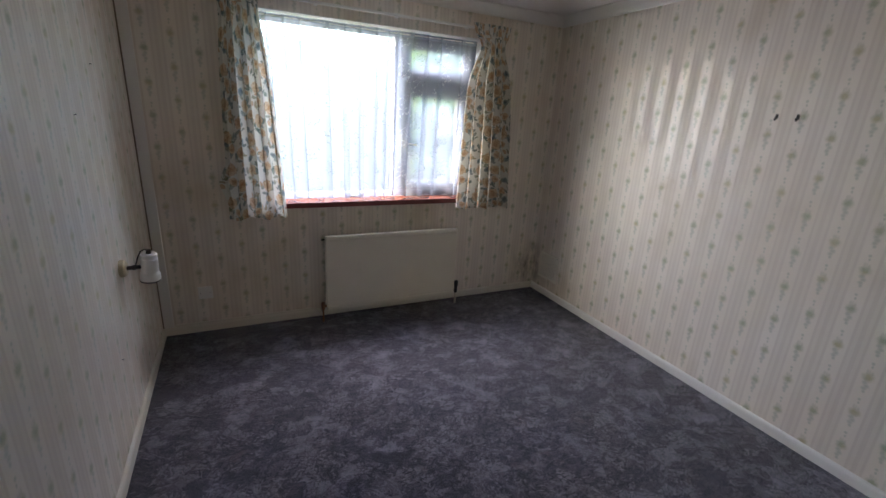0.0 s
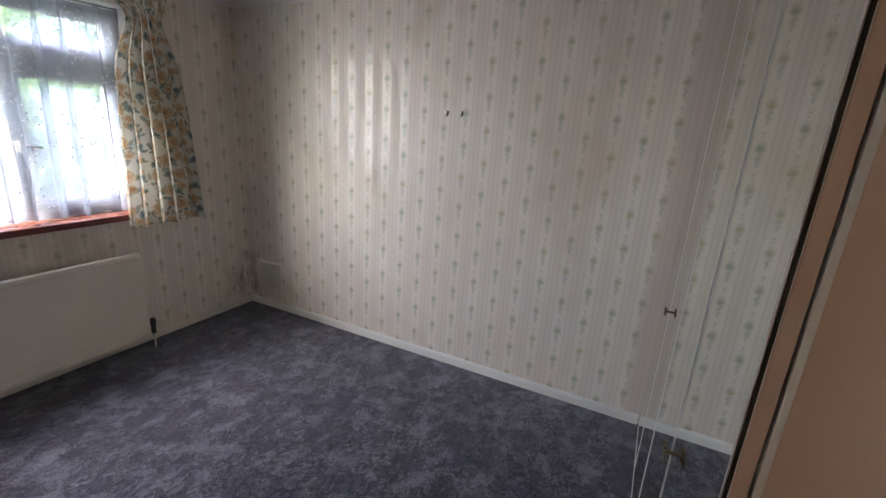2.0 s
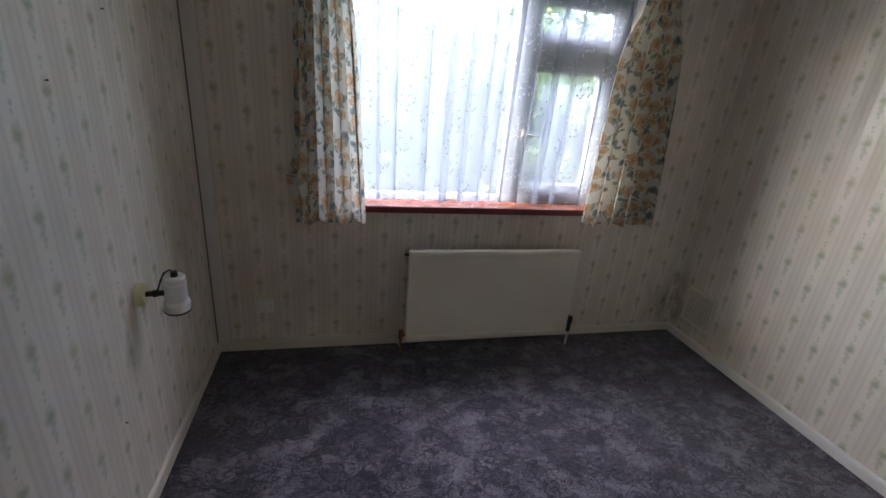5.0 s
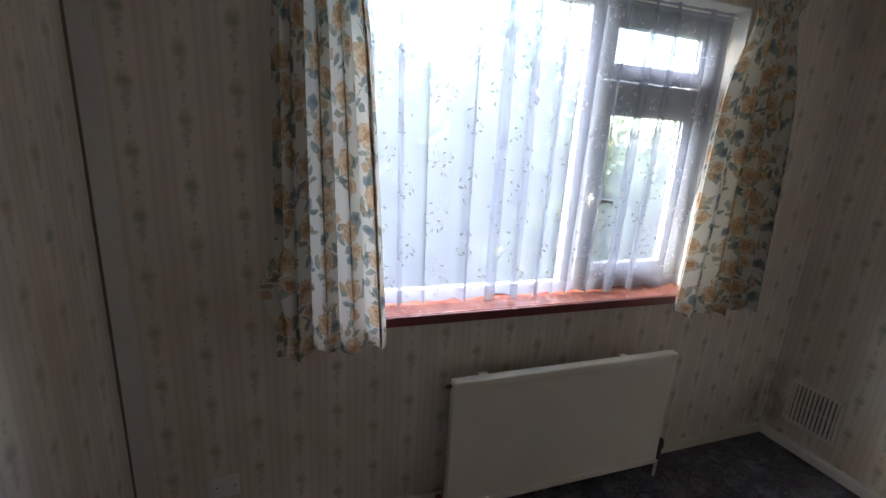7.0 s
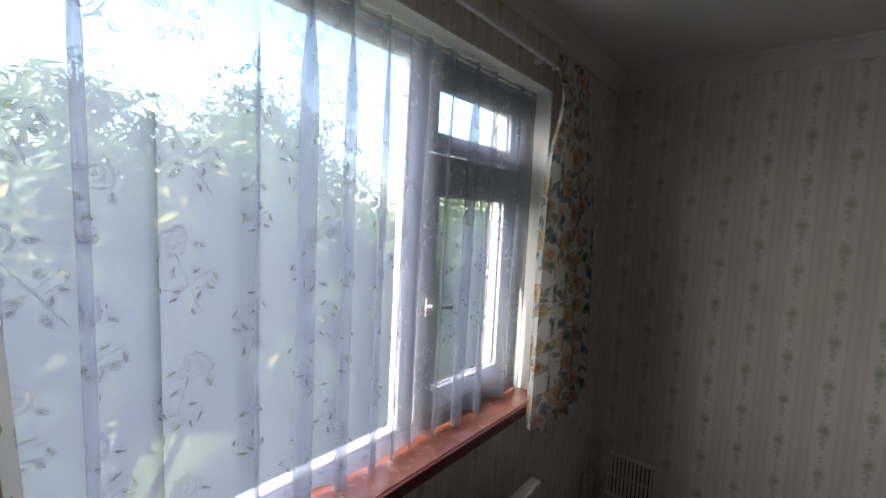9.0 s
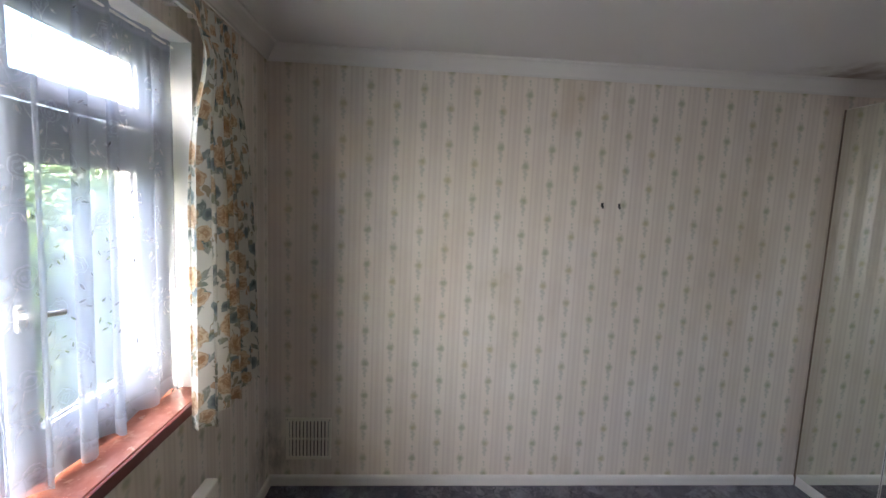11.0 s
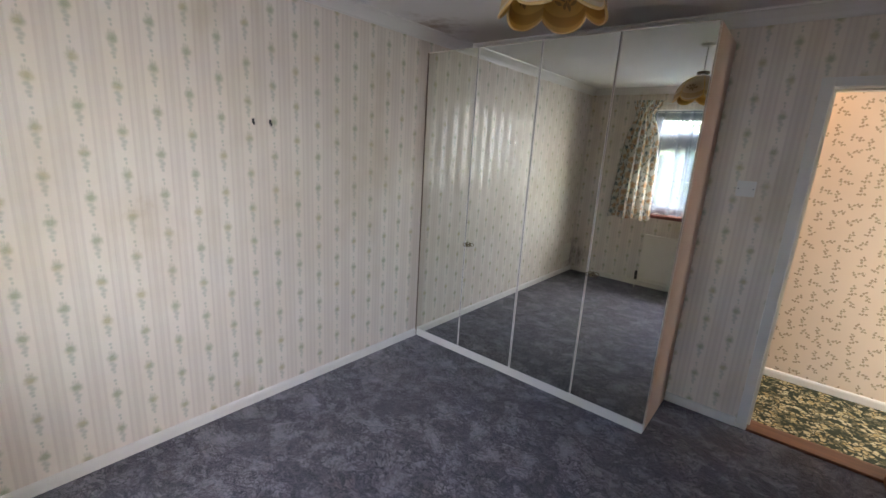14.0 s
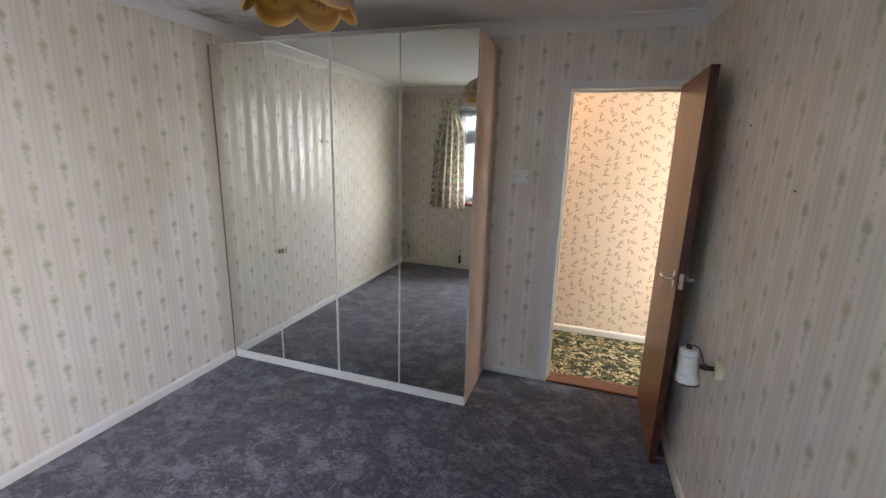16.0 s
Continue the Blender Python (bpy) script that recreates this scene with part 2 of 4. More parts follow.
def carpet():
    m = Nodes("blue_grey_mottled_carpet")
    p = m.place()
    w = m.node("ShaderNodeTexNoise", Vector=p, Scale=6.0, Detail=4.0)
    q = m.shift(p, m.stretch(w.outputs["Color"], 0.16, 0.16, 0))
    large = m.noise(q, 3.2, 4, 0.6)
    mid = m.noise(q, 9, 5, 0.62, 1.2)
    streak = m.noise(m.stretch(q, 1.0, 1.9), 17, 3, 0.6, 2.0)
    c = m.mix(m.band(mid, 0.36, 0.64), (0.042, 0.040, 0.058), (0.130, 0.122, 0.158))
    c = m.mix(m.math("MULTIPLY", m.band(large, 0.44, 0.60), 0.22), c, (0.185, 0.168, 0.205))
    c = m.mix(m.math("MULTIPLY", m.band(streak, 0.56, 0.66), 0.6), c, (0.26, 0.245, 0.285))
    c = m.mix(m.math("MULTIPLY", m.band(streak, 0.44, 0.38), 0.85), c, (0.020, 0.019, 0.034))
    c = m.mix(m.math("MULTIPLY", m.band(m.noise(q, 5.1, 3), 0.58, 0.70), 0.35), c, (0.15, 0.10, 0.10))
    w2 = m.node("ShaderNodeTexNoise", Vector=p, Scale=11.0, Detail=3.0)
    q2 = m.shift(p, m.stretch(w2.outputs["Color"], 0.13, 0.13, 0))
    rim = m.voronoi(m.stretch(q2, 1.0, 1.6), 10, "DISTANCE_TO_EDGE").outputs["Distance"]
    c = m.mix(m.math("MULTIPLY", m.math("MULTIPLY", m.band(rim, 0.07, 0.012), m.band(m.noise(p, 7, 2), 0.40, 0.48)), 0.95), c, (0.012, 0.013, 0.026))
    cell = m.node("ShaderNodeSeparateColor", Color=m.voronoi(m.stretch(q2, 1.0, 1.6), 10).outputs["Color"])
    c = m.mix(m.math("MULTIPLY", m.band(cell.outputs[0], 0.62, 0.68), 0.36), c, (0.25, 0.235, 0.275))
    c = m.mix(m.math("MULTIPLY", m.band(cell.outputs[1], 0.68, 0.74), 0.6), c, (0.03, 0.029, 0.048))
    for size, warp, depth in ((7.0, 3.0, 0.95), (14.0, 2.6, 0.9)):
        vein = m.math("ABSOLUTE", m.math("SUBTRACT", m.noise(m.stretch(p, 1.0, 1.35), size, 2, 0.5, warp), 0.5))
        here = m.band(m.noise(p, size * 0.5, 2), 0.38, 0.50)
        c = m.mix(m.math("MULTIPLY", m.math("MULTIPLY", m.band(vein, 0.040, 0.014), here), depth), c, (0.014, 0.015, 0.028))
        pale = m.math("ABSOLUTE", m.math("SUBTRACT", m.noise(m.stretch(p, 1.3, 1.0), size * 1.2, 2, 0.5, warp), 0.52))
        c = m.mix(m.math("MULTIPLY", m.math("MULTIPLY", m.band(pale, 0.035, 0.008), m.band(here, 0.6, 0.3)), depth * 0.6), c, (0.25, 0.24, 0.29))
    tuft = m.noise(p, 420, 2)
    c = m.mix(m.math("MULTIPLY", tuft, 0.2), c, (0.06, 0.06, 0.08))
    c = m.mix(0.10, c, (0.006, 0.005, 0.010))
    m.bump(m.math("ADD", tuft, m.math("MULTIPLY", mid, 2.0)), 0.6, 0.004)
    return m.finish(c, 0.92, 0, Sheen_Weight=0.35, Sheen_Roughness=0.5, Specular_IOR_Level=0.2)


def hall_carpet():
    m = Nodes("dark_green_and_gold_floral_carpet")
    p = m.place()
    w = m.node("ShaderNodeTexNoise", Vector=p, Scale=16.0, Detail=3.0)
    q = m.shift(p, m.stretch(w.outputs["Color"], 0.06, 0.06, 0))
    petals = m.voronoi(q, 36)
    edge = m.voronoi(q, 36, "DISTANCE_TO_EDGE").outputs["Distance"]
    pick = m.node("ShaderNodeSeparateColor", Color=petals.outputs["Color"])
    field = m.band(m.noise(p, 11, 3), 0.42, 0.52)
    on = m.math("MULTIPLY", m.math("MULTIPLY", m.band(edge, 0.06, 0.12), m.band(pick.outputs[0], 0.22, 0.26)), m.math("MULTIPLY_ADD", field, 0.75, 0.25))
    c = m.mix(pick.outputs[1], (0.38, 0.285, 0.12), (0.57, 0.50, 0.32))
    c = m.mix(on, (0.022, 0.030, 0.012), c)
    m.bump(m.noise(p, 380, 2), 0.6, 0.003)
    return m.finish(c, 0.95)


def curtain_print():
    m = Nodes("rose_printed_cotton")
    vec, u, v = m.uv()
    w = m.node("ShaderNodeTexNoise", Vector=vec, Scale=26.0, Detail=3.0)
    q = m.shift(vec, m.stretch(w.outputs["Color"], 0.040, 0.040, 0))
    sep = m.node("ShaderNodeSeparateXYZ", Vector=q)
    x, y, _ = m.cells(sep.outputs[0], sep.outputs[1], 0.150, 0.205, 0.5, 0.012)
    x2, y2, _ = m.cells(m.math("ADD", sep.outputs[0], 0.055), m.math("ADD", sep.outputs[1], 0.11), 0.128, 0.165, 1.2, 0.014)
    ruffle = m.math("MULTIPLY_ADD", m.noise(vec, 70, 3), 0.5, -0.25)
    r1 = m.math("ADD", m.disc(x, y, -0.010, 0.040, 0.046, 0.041), ruffle)
    r2 = m.math("ADD", m.disc(x, y, 0.026, -0.032, 0.030, 0.027), ruffle)
    rose = m.least(r1, r2)
    blue = m.math("ADD", m.disc(x2, y2, 0.0, 0.052, 0.025, 0.023), ruffle)
    leaf = m.least(m.blade(x, y, 0.046, 0.046, 0.032, 0.0135, 50), m.blade(x, y, -0.058, 0.012, 0.028, 0.012, -60), m.blade(x, y, -0.024, -0.020, 0.026, 0.011, 25),
                   m.blade(x, y, 0.014, -0.072, 0.028, 0.0115, 80), m.blade(x2, y2, 0.026, 0.030, 0.022, 0.010, 20))
    small = m.least(m.blade(x2, y2, 0.014, -0.032, 0.024, 0.009, 65), m.blade(x2, y2, -0.016, -0.040, 0.023, 0.009, 110), m.blade(x2, y2, 0.040, -0.030, 0.018, 0.008, 30),
                    m.disc(x2, y2, 0.004, -0.028, 0.0018, 0.040, 8), m.disc(x, y, 0.010, -0.055, 0.030, 0.0016, -20))
    bud = m.math("ADD", m.disc(x2, y2, -0.042, -0.046, 0.014, 0.018, 20), ruffle)
    base = m.mix(m.noise(vec, 8, 3), (0.63, 0.62, 0.55), (0.72, 0.71, 0.64))
    hue = m.band(m.noise(vec, 7, 2), 0.44, 0.56)
    leaf_c = m.mix(hue, (0.060, 0.105, 0.100), (0.17, 0.18, 0.095))
    vein = m.band(m.noise(m.stretch(q, 1.0, 0.6), 95, 2, 0.5, 1.5), 0.50, 0.62)
    leaf_c = m.mix(m.math("MULTIPLY", vein, 0.55), leaf_c, (0.36, 0.42, 0.36))
    c = m.mix(m.math("MULTIPLY", m.band(small, 1.25, 0.8), 0.75), base, m.mix(hue, (0.07, 0.13, 0.10), (0.26, 0.20, 0.09)))
    c = m.mix(m.math("MULTIPLY", m.band(leaf, 1.2, 0.8), m.math("MULTIPLY_ADD", m.noise(vec, 24, 3), 0.7, 0.35)), c, leaf_c)
    c = m.mix(m.math("MULTIPLY", m.band(bud, 1.1, 0.85), 0.85), c, (0.48, 0.31, 0.17))
    blue_c = m.mix(m.band(blue, 0.2, 0.9), (0.055, 0.095, 0.115), (0.20, 0.26, 0.26))
    c = m.mix(m.math("MULTIPLY", m.band(blue, 1.08, 0.9), 0.85), c, blue_c)
    petal = m.math("SINE", m.math("ADD", m.math("MULTIPLY", rose, 9.0), m.math("MULTIPLY", m.noise(q, 40, 3), 24.0)))
    warm = m.mix(m.band(rose, 0.15, 0.85), (0.43, 0.225, 0.085), (0.61, 0.46, 0.29))
    warm = m.mix(m.math("MULTIPLY", m.band(petal, 0.25, 0.95), 0.55), warm, (0.30, 0.145, 0.055))
    warm = m.mix(m.math("MULTIPLY", m.band(petal, -0.4, -0.95), 0.4), warm, (0.76, 0.62, 0.42))
    c = m.mix(m.math("MULTIPLY", m.band(rose, 1.06, 0.92), 0.86), c, warm)
    m.bump(m.noise(vec, 900, 1), 0.2, 0.0006)
    m.finish(c, 0.85)
    t = m.node("ShaderNodeBsdfTranslucent", Color=c)
    s = m.node("ShaderNodeMixShader", Fac=0.34)
    m.tree.links.new(m.bsdf.outputs[0], s.inputs[1]), m.tree.links.new(t.outputs[0], s.inputs[2])
    m.tree.links.new(s.outputs[0], m.out.inputs[0])
    return m.mat


def net_lace():
    m = Nodes("white_net_lace")
    vec, u, v = m.uv()
    w = m.node("ShaderNodeTexNoise", Vector=vec, Scale=34.0, Detail=2.0)
    q = m.shift(vec, m.stretch(w.outputs["Color"], 0.016, 0.016, 0))
    sep = m.node("ShaderNodeSeparateXYZ", Vector=q)
    x, y, _ = m.cells(sep.outputs[0], sep.outputs[1], 0.155, 0.235, 0.55, 0.014)
    # an open rose drawn in thread, with outlined leaves on winding stems
    rose = m.disc(x, y, 0.0, 0.045, 0.032, 0.030)
    swirl = m.math("SINE", m.math("ADD", m.math("MULTIPLY", rose, 17.0), m.math("MULTIPLY", m.noise(q, 45, 2), 14.0)))
    petals = m.math("MULTIPLY", m.band(rose, 1.05, 0.95), m.band(swirl, 0.3, 0.8))
    leaf = m.least(*[m.blade(x, y, cx, cy, 0.0125, 0.0052, q) for cx, cy, q in ((0.040, 0.022, -35), (-0.040, 0.026, 215), (-0.018, -0.010, 60), (0.024, -0.022, 20), (-0.022, -0.046, 150),
                                                                                 (0.014, -0.068, 55), (0.050, -0.046, 100), (-0.050, -0.030, 80), (0.036, -0.060, -40), (-0.036, -0.056, 190), (-0.006, -0.092, 100))])
    outline = m.math("MULTIPLY", m.band(leaf, 1.2, 1.0), m.math("MULTIPLY_ADD", m.band(leaf, 0.55, 0.75), 0.4, 0.6))
    stem = m.least(m.disc(x, y, 0.002, -0.045, 0.0016, 0.060, 6), m.disc(x, y, 0.018, -0.038, 0.026, 0.0014, 18), m.disc(x, y, -0.022, -0.040, 0.024, 0.0014, -14), m.disc(x, y, 0.034, -0.052, 0.020, 0.0013, 4))
    motif = m.math("MAXIMUM", m.math("MAXIMUM", petals, outline), m.math("MULTIPLY", m.band(stem, 1.3, 0.8), 0.8))
    hem = m.band(v, 0.985, 0.975)
    header = m.band(v, 2.085, 2.10)
    cover = m.math("MAXIMUM", m.math("MULTIPLY", motif, 0.82), m.math("MAXIMUM", m.math("MULTIPLY", hem, 0.62), m.math("MULTIPLY_ADD", header, 0.25, NET_COVER)))
    # the motif's darker tint paints how dense thread dims against the daylight
    tint = m.mix(motif, (0.36, 0.40, 0.475), (0.25, 0.275, 0.33))
    d = m.node("ShaderNodeBsdfDiffuse", Color=tint)
    t = m.node("ShaderNodeBsdfTranslucent", Color=tint)
    cloth = m.node("ShaderNodeMixShader", Fac=m.math("MULTIPLY_ADD", motif, -0.25, 0.60))
    m.tree.links.new(d.outputs[0], cloth.inputs[1]), m.tree.links.new(t.outputs[0], cloth.inputs[2])
    clear = m.node("ShaderNodeBsdfTransparent")
    s = m.node("ShaderNodeMixShader", Fac=cover)
    m.tree.links.new(clear.outputs[0], s.inputs[1]), m.tree.links.new(cloth.outputs[0], s.inputs[2])
    m.tree.links.new(s.outputs[0], m.out.inputs[0])
    return m.mat


def wood(name, dark, light, rough=0.35, scale=1.0, coat=0.0, along="z", gloss=0.5):
    m = Nodes(name)
    p = m.place()
    s = {"z": (14, 14, 0.9), "x": (0.9, 14, 14)}[along]
    g = m.noise(m.stretch(p, *[k * scale for k in s]), 1.6, 5, 0.6, 0.8)
    fine = m.noise(m.stretch(p, *[k * scale * 6 for k in s]), 2, 2)
    c = m.mix(m.band(g, 0.32, 0.68), dark, light)
    c = m.mix(m.math("MULTIPLY", fine, 0.25), c, dark)
    m.bump(fine, 0.08, 0.001)
    return m.finish(c, rough, 0, Coat_Weight=coat, Coat_Roughness=0.06, Specular_IOR_Level=gloss)


def leaf_green():
    m = Nodes("rhododendron_leaf")
    r = m.tree.nodes.new("ShaderNodeNewGeometry").outputs["Random Per Island"]
    c = m.mix(r, (0.035, 0.070, 0.020), (0.105, 0.150, 0.035))
    c = m.mix(m.band(r, 0.93, 0.97), c, (0.34, 0.30, 0.07))
    m.finish(c, 0.42)
    t = m.node("ShaderNodeBsdfTranslucent", Color=m.mix(r, (0.10, 0.19, 0.03), (0.24, 0.30, 0.06)))
    s = m.node("ShaderNodeMixShader", Fac=0.3)
    m.tree.links.new(m.bsdf.outputs[0], s.inputs[1]), m.tree.links.new(t.outputs[0], s.inputs[2])
    m.tree.links.new(s.outputs[0], m.out.inputs[0])
    return m.mat


def lawn():
    m = Nodes("lawn_grass")
    p = m.place()
    c = m.mix(m.noise(p, 1.5, 5), (0.07, 0.11, 0.025), (0.19, 0.22, 0.05))
    c = m.mix(m.math("MULTIPLY", m.noise(p, 90, 2), 0.5), c, (0.05, 0.08, 0.02))
    m.bump(m.noise(p, 120, 3), 0.8, 0.03)
    return m.finish(c, 0.9)


def sill_paint():
    m = Nodes("red_brown_sill_paint")
    p = m.place()
    c = m.mix(m.band(m.noise(p, 9, 5, 0.6, 0.6), 0.35, 0.7), (0.25, 0.075, 0.050), (0.37, 0.15, 0.105))
    # small paler patches scattered over the red-brown
    c = m.mix(m.math("MULTIPLY", m.band(m.noise(p, 40, 4), 0.58, 0.7), 0.5), c, (0.52, 0.26, 0.18))
    m.bump(m.noise(p, 160, 3), 0.12, 0.001)
    return m.finish(c, m.math("MULTIPLY_ADD", m.noise(p, 15, 3), 0.22, 0.12))


def mirror_glass():
    m = Nodes("aged_mirror")
    p = m.place()
    haze = m.noise(p, 2.5, 5, 0.6)
    c = m.mix(m.band(haze, 0.4, 0.75), (0.80, 0.82, 0.77), (0.74, 0.76, 0.68))
    return m.finish(c, m.math("MULTIPLY_ADD", m.band(haze, 0.55, 0.8), 0.05, 0.012), 1.0)


def window_glass():
    m = Nodes("window_glass")
    g = m.node("ShaderNodeBsdfGlossy", Roughness=0.02)
    t = m.node("ShaderNodeBsdfTransparent", Color=(0.95, 0.97, 0.96))
    s = m.node("ShaderNodeMixShader", Fac=0.035)
    m.tree.links.new(t.outputs[0], s.inputs[1]), m.tree.links.new(g.outputs[0], s.inputs[2])
    m.tree.links.new(s.outputs[0], m.out.inputs[0])
    return m.mat


def shade_fabric(name, light, dark, border):
    m = Nodes(name)
    vec, u, v = m.uv()
    x = m.math("SUBTRACT", m.math("FRACT", u), 0.072)
    x = m.math("ADD", x, m.math("MULTIPLY_ADD", m.noise(vec, 60, 2), 0.012, -0.006))
    spray = m.least(*[m.blade(x, v, cx, cy, 0.013, 0.0052, q) for cx, cy, q in ((0.0, 0.128, 90), (-0.013, 0.136, 50), (0.014, 0.134, 130), (-0.024, 0.150, 20), (0.026, 0.148, 160), (0.004, 0.152, 75), (-0.008, 0.158, 110))])
    c = m.mix(m.noise(vec, 14, 4), light, dark)
    c = m.mix(m.math("MULTIPLY", m.band(spray, 1.2, 0.75), 0.7), c, (0.20, 0.13, 0.05))
    c = m.mix(m.math("MULTIPLY", m.math("MULTIPLY", m.band(v, 0.180, 0.184), m.band(v, 0.207, 0.203)), 0.55), c, border)
    m.bump(m.noise(m.stretch(vec, 300, 30), 1.0, 2), 0.2, 0.0008)
    m.finish(c, 0.5)
    t = m.node("ShaderNodeBsdfTranslucent", Color=c)
    s = m.node("ShaderNodeMixShader", Fac=0.5)
    m.tree.links.new(m.bsdf.outputs[0], s.inputs[1]), m.tree.links.new(t.outputs[0], s.inputs[2])
    m.tree.links.new(s.outputs[0], m.out.inputs[0])
    return m.mat


PAPER, HALL_PAPER, CARPET, HALL_CARPET = wallpaper(), hall_paper(), carpet(), hall_carpet()
WHITE = plain("white_gloss_paint", (0.72, 0.70, 0.66), 0.35)
OLD_WHITE = plain("yellowed_white_gloss_paint", (0.66, 0.62, 0.53), 0.4, wear=0.1)


def ceiling_paint():
    m = Nodes("off_white_ceiling_paint")
    p = m.place()
    c = m.mix(m.noise(p, 1.6, 4), (0.74, 0.72, 0.70), (0.80, 0.78, 0.76))
    d = m.node("ShaderNodeVectorMath")
    d.operation = "DISTANCE"
    m.put(d.inputs[0], p)
    d.inputs[1].default_value = (2.16, -0.17, TOP)
    # ragged brown patch near the wardrobe's east end
    brown_patch = m.band(m.math("ADD", d.outputs["Value"], m.math("MULTIPLY_ADD", m.noise(p, 9, 5), 0.5, -0.25)), 0.30, 0.0)
    c = m.mix(m.math("MULTIPLY", brown_patch, 0.75), c, (0.24, 0.15, 0.09))
    m.bump(m.noise(p, 70, 4), 0.25, 0.001)
    return m.finish(c, 0.9)


CEILING = ceiling_paint()
PLASTER = plain("white_painted_plaster", (0.74, 0.74, 0.73), 0.7, wear=0.12, bump=0.3)
UPVC = plain("white_upvc", (0.72, 0.73, 0.75), 0.3, wear=0.03)
RADIATOR = plain("cream_radiator_enamel", (0.72, 0.67, 0.565), 0.4, wear=0.08)
PLASTIC = plain("white_switch_plastic", (0.74, 0.73, 0.70), 0.3)
CREAM = plain("cream_plastic", (0.62, 0.55, 0.36), 0.4)
GRILLE = plain("old_cream_grille_paint", (0.76, 0.72, 0.62), 0.5, wear=0.12)
# near-black of the glass edges; also paints shade in vent and door gaps
DARK = plain("black_edge_and_gap_shade", (0.012, 0.011, 0.010), 0.8)
SHADOW_BROWN = plain("brown_strip_shadow", (0.21, 0.175, 0.13), 0.9)
BLACK = plain("black_plastic", (0.018, 0.018, 0.02), 0.4)
CHROME = plain("chrome", (0.70, 0.70, 0.70), 0.15, 1.0, bump=0)
BRASS = plain("tarnished_brass", (0.20, 0.155, 0.09), 0.45, 1.0)
COPPER = plain("dull_copper_pipe", (0.30, 0.16, 0.09), 0.45, 0.8, wear=0.2)
LAMINATE = plain("pinkish_brown_laminate", (0.60, 0.43, 0.335), 0.38, wear=0.05)
MIRROR, GLASS, SILL = mirror_glass(), window_glass(), sill_paint()
SILL_EDGE = plain("dark_red_sill_edge", (0.17, 0.032, 0.026), 0.35)
ROSE_CLOTH, NET = curtain_print(), net_lace()
TEAK = wood("varnished_red_brown_veneer", (0.150, 0.041, 0.010), (0.26, 0.082, 0.020), 0.38, coat=0.12, gloss=0.28)
LIPPING = wood("dark_red_stained_lipping", (0.050, 0.014, 0.009), (0.10, 0.030, 0.018), 0.35)
THRESH = wood("red_brown_threshold", (0.10, 0.036, 0.018), (0.20, 0.080, 0.040), 0.3, along="x")
FILLER = wood("dull_brown_filler_wood", (0.12, 0.085, 0.06), (0.22, 0.16, 0.115), 0.6)
LEAF, LAWN = leaf_green(), lawn()
BARK = wood("grey_brown_bark", (0.05, 0.04, 0.03), (0.15, 0.12, 0.09), 0.9)
BRICK = plain("red_brown_outer_brick", (0.28, 0.16, 0.11), 0.9, wear=0.2)
SHADE_OUT = shade_fabric("cream_shade_fabric", (0.74, 0.65, 0.53), (0.66, 0.54, 0.38), (0.50, 0.32, 0.12))
GOLD = plain("gold_braid", (0.72, 0.50, 0.20), 0.38, 0.35)
SHADE_IN = shade_fabric("amber_shade_lining", (0.72, 0.46, 0.12), (0.58, 0.33, 0.07), (0.34, 0.17, 0.03))


# ---- mesh helpers ----
def metres_uv(bm):
    uv = bm.loops.layers.uv.get("metres") or bm.loops.layers.uv.new("metres")
    for f in bm.faces:
        n = f.normal
        for l in f.loops:
            c = l.vert.co
            if abs(n.z) > 0.7:
                l[uv].uv = (c.x, c.y)
            elif abs(n.x) > abs(n.y):
                l[uv].uv = (c.y, c.z)
            else:
                l[uv].uv = (c.x, c.z)


def mesh_of(name, bm, material, smooth=False, uv=True):
    bm.normal_update()
    if uv:
        metres_uv(bm)
    me = bpy.data.meshes.new(name)
    bm.to_mesh(me)
    bm.free()
    me.materials.append(material)
    if smooth:
        me.shade_smooth()
    return me


def part(name, bm, material, parent, label="", smooth=False, uv=True):
    ob = new(name, mesh_of(name, bm, material, smooth, uv))
    if parent is not None:
        ob.parent = parent
        if parent.parent is None:
            ob.matrix_parent_inverse = parent.matrix_basis.inverted()
    return tagged(ob, label) if label else ob


def thing(name, at, label, category, group="", kind=""):
    ob = new(name)
    ob.empty_display_size = 0.05
    ob.matrix_basis = at if isinstance(at, Matrix) else Matrix.Translation(at)
    return tagged(ob, label, category, group, kind)


def structure(name, bm, material, label, category, smooth=False):
    return tagged(part(name, bm, material, None, "", smooth), label, category, "", "structure")


def box(x0, x1, y0, y1, z0, z1, bm=None, bevel=0.0, segments=2):
    own = bmesh.new()
    bmesh.ops.create_cube(own, size=1, matrix=Matrix.LocRotScale(((x0 + x1) / 2, (y0 + y1) / 2, (z0 + z1) / 2), None, (x1 - x0, y1 - y0, z1 - z0)))
    if bevel:
        bmesh.ops.bevel(own, geom=own.edges[:], offset=bevel, segments=segments, profile=0.6, affect="EDGES")
    return join(bm, own)


def join(bm, own, m=None):
    if m is not None:
        own.transform(m)
    if bm is None:
        return own
    me = bpy.data.meshes.new("joined")
    own.to_mesh(me)
    own.free()
    bm.from_mesh(me)
    bpy.data.meshes.remove(me)
    return bm


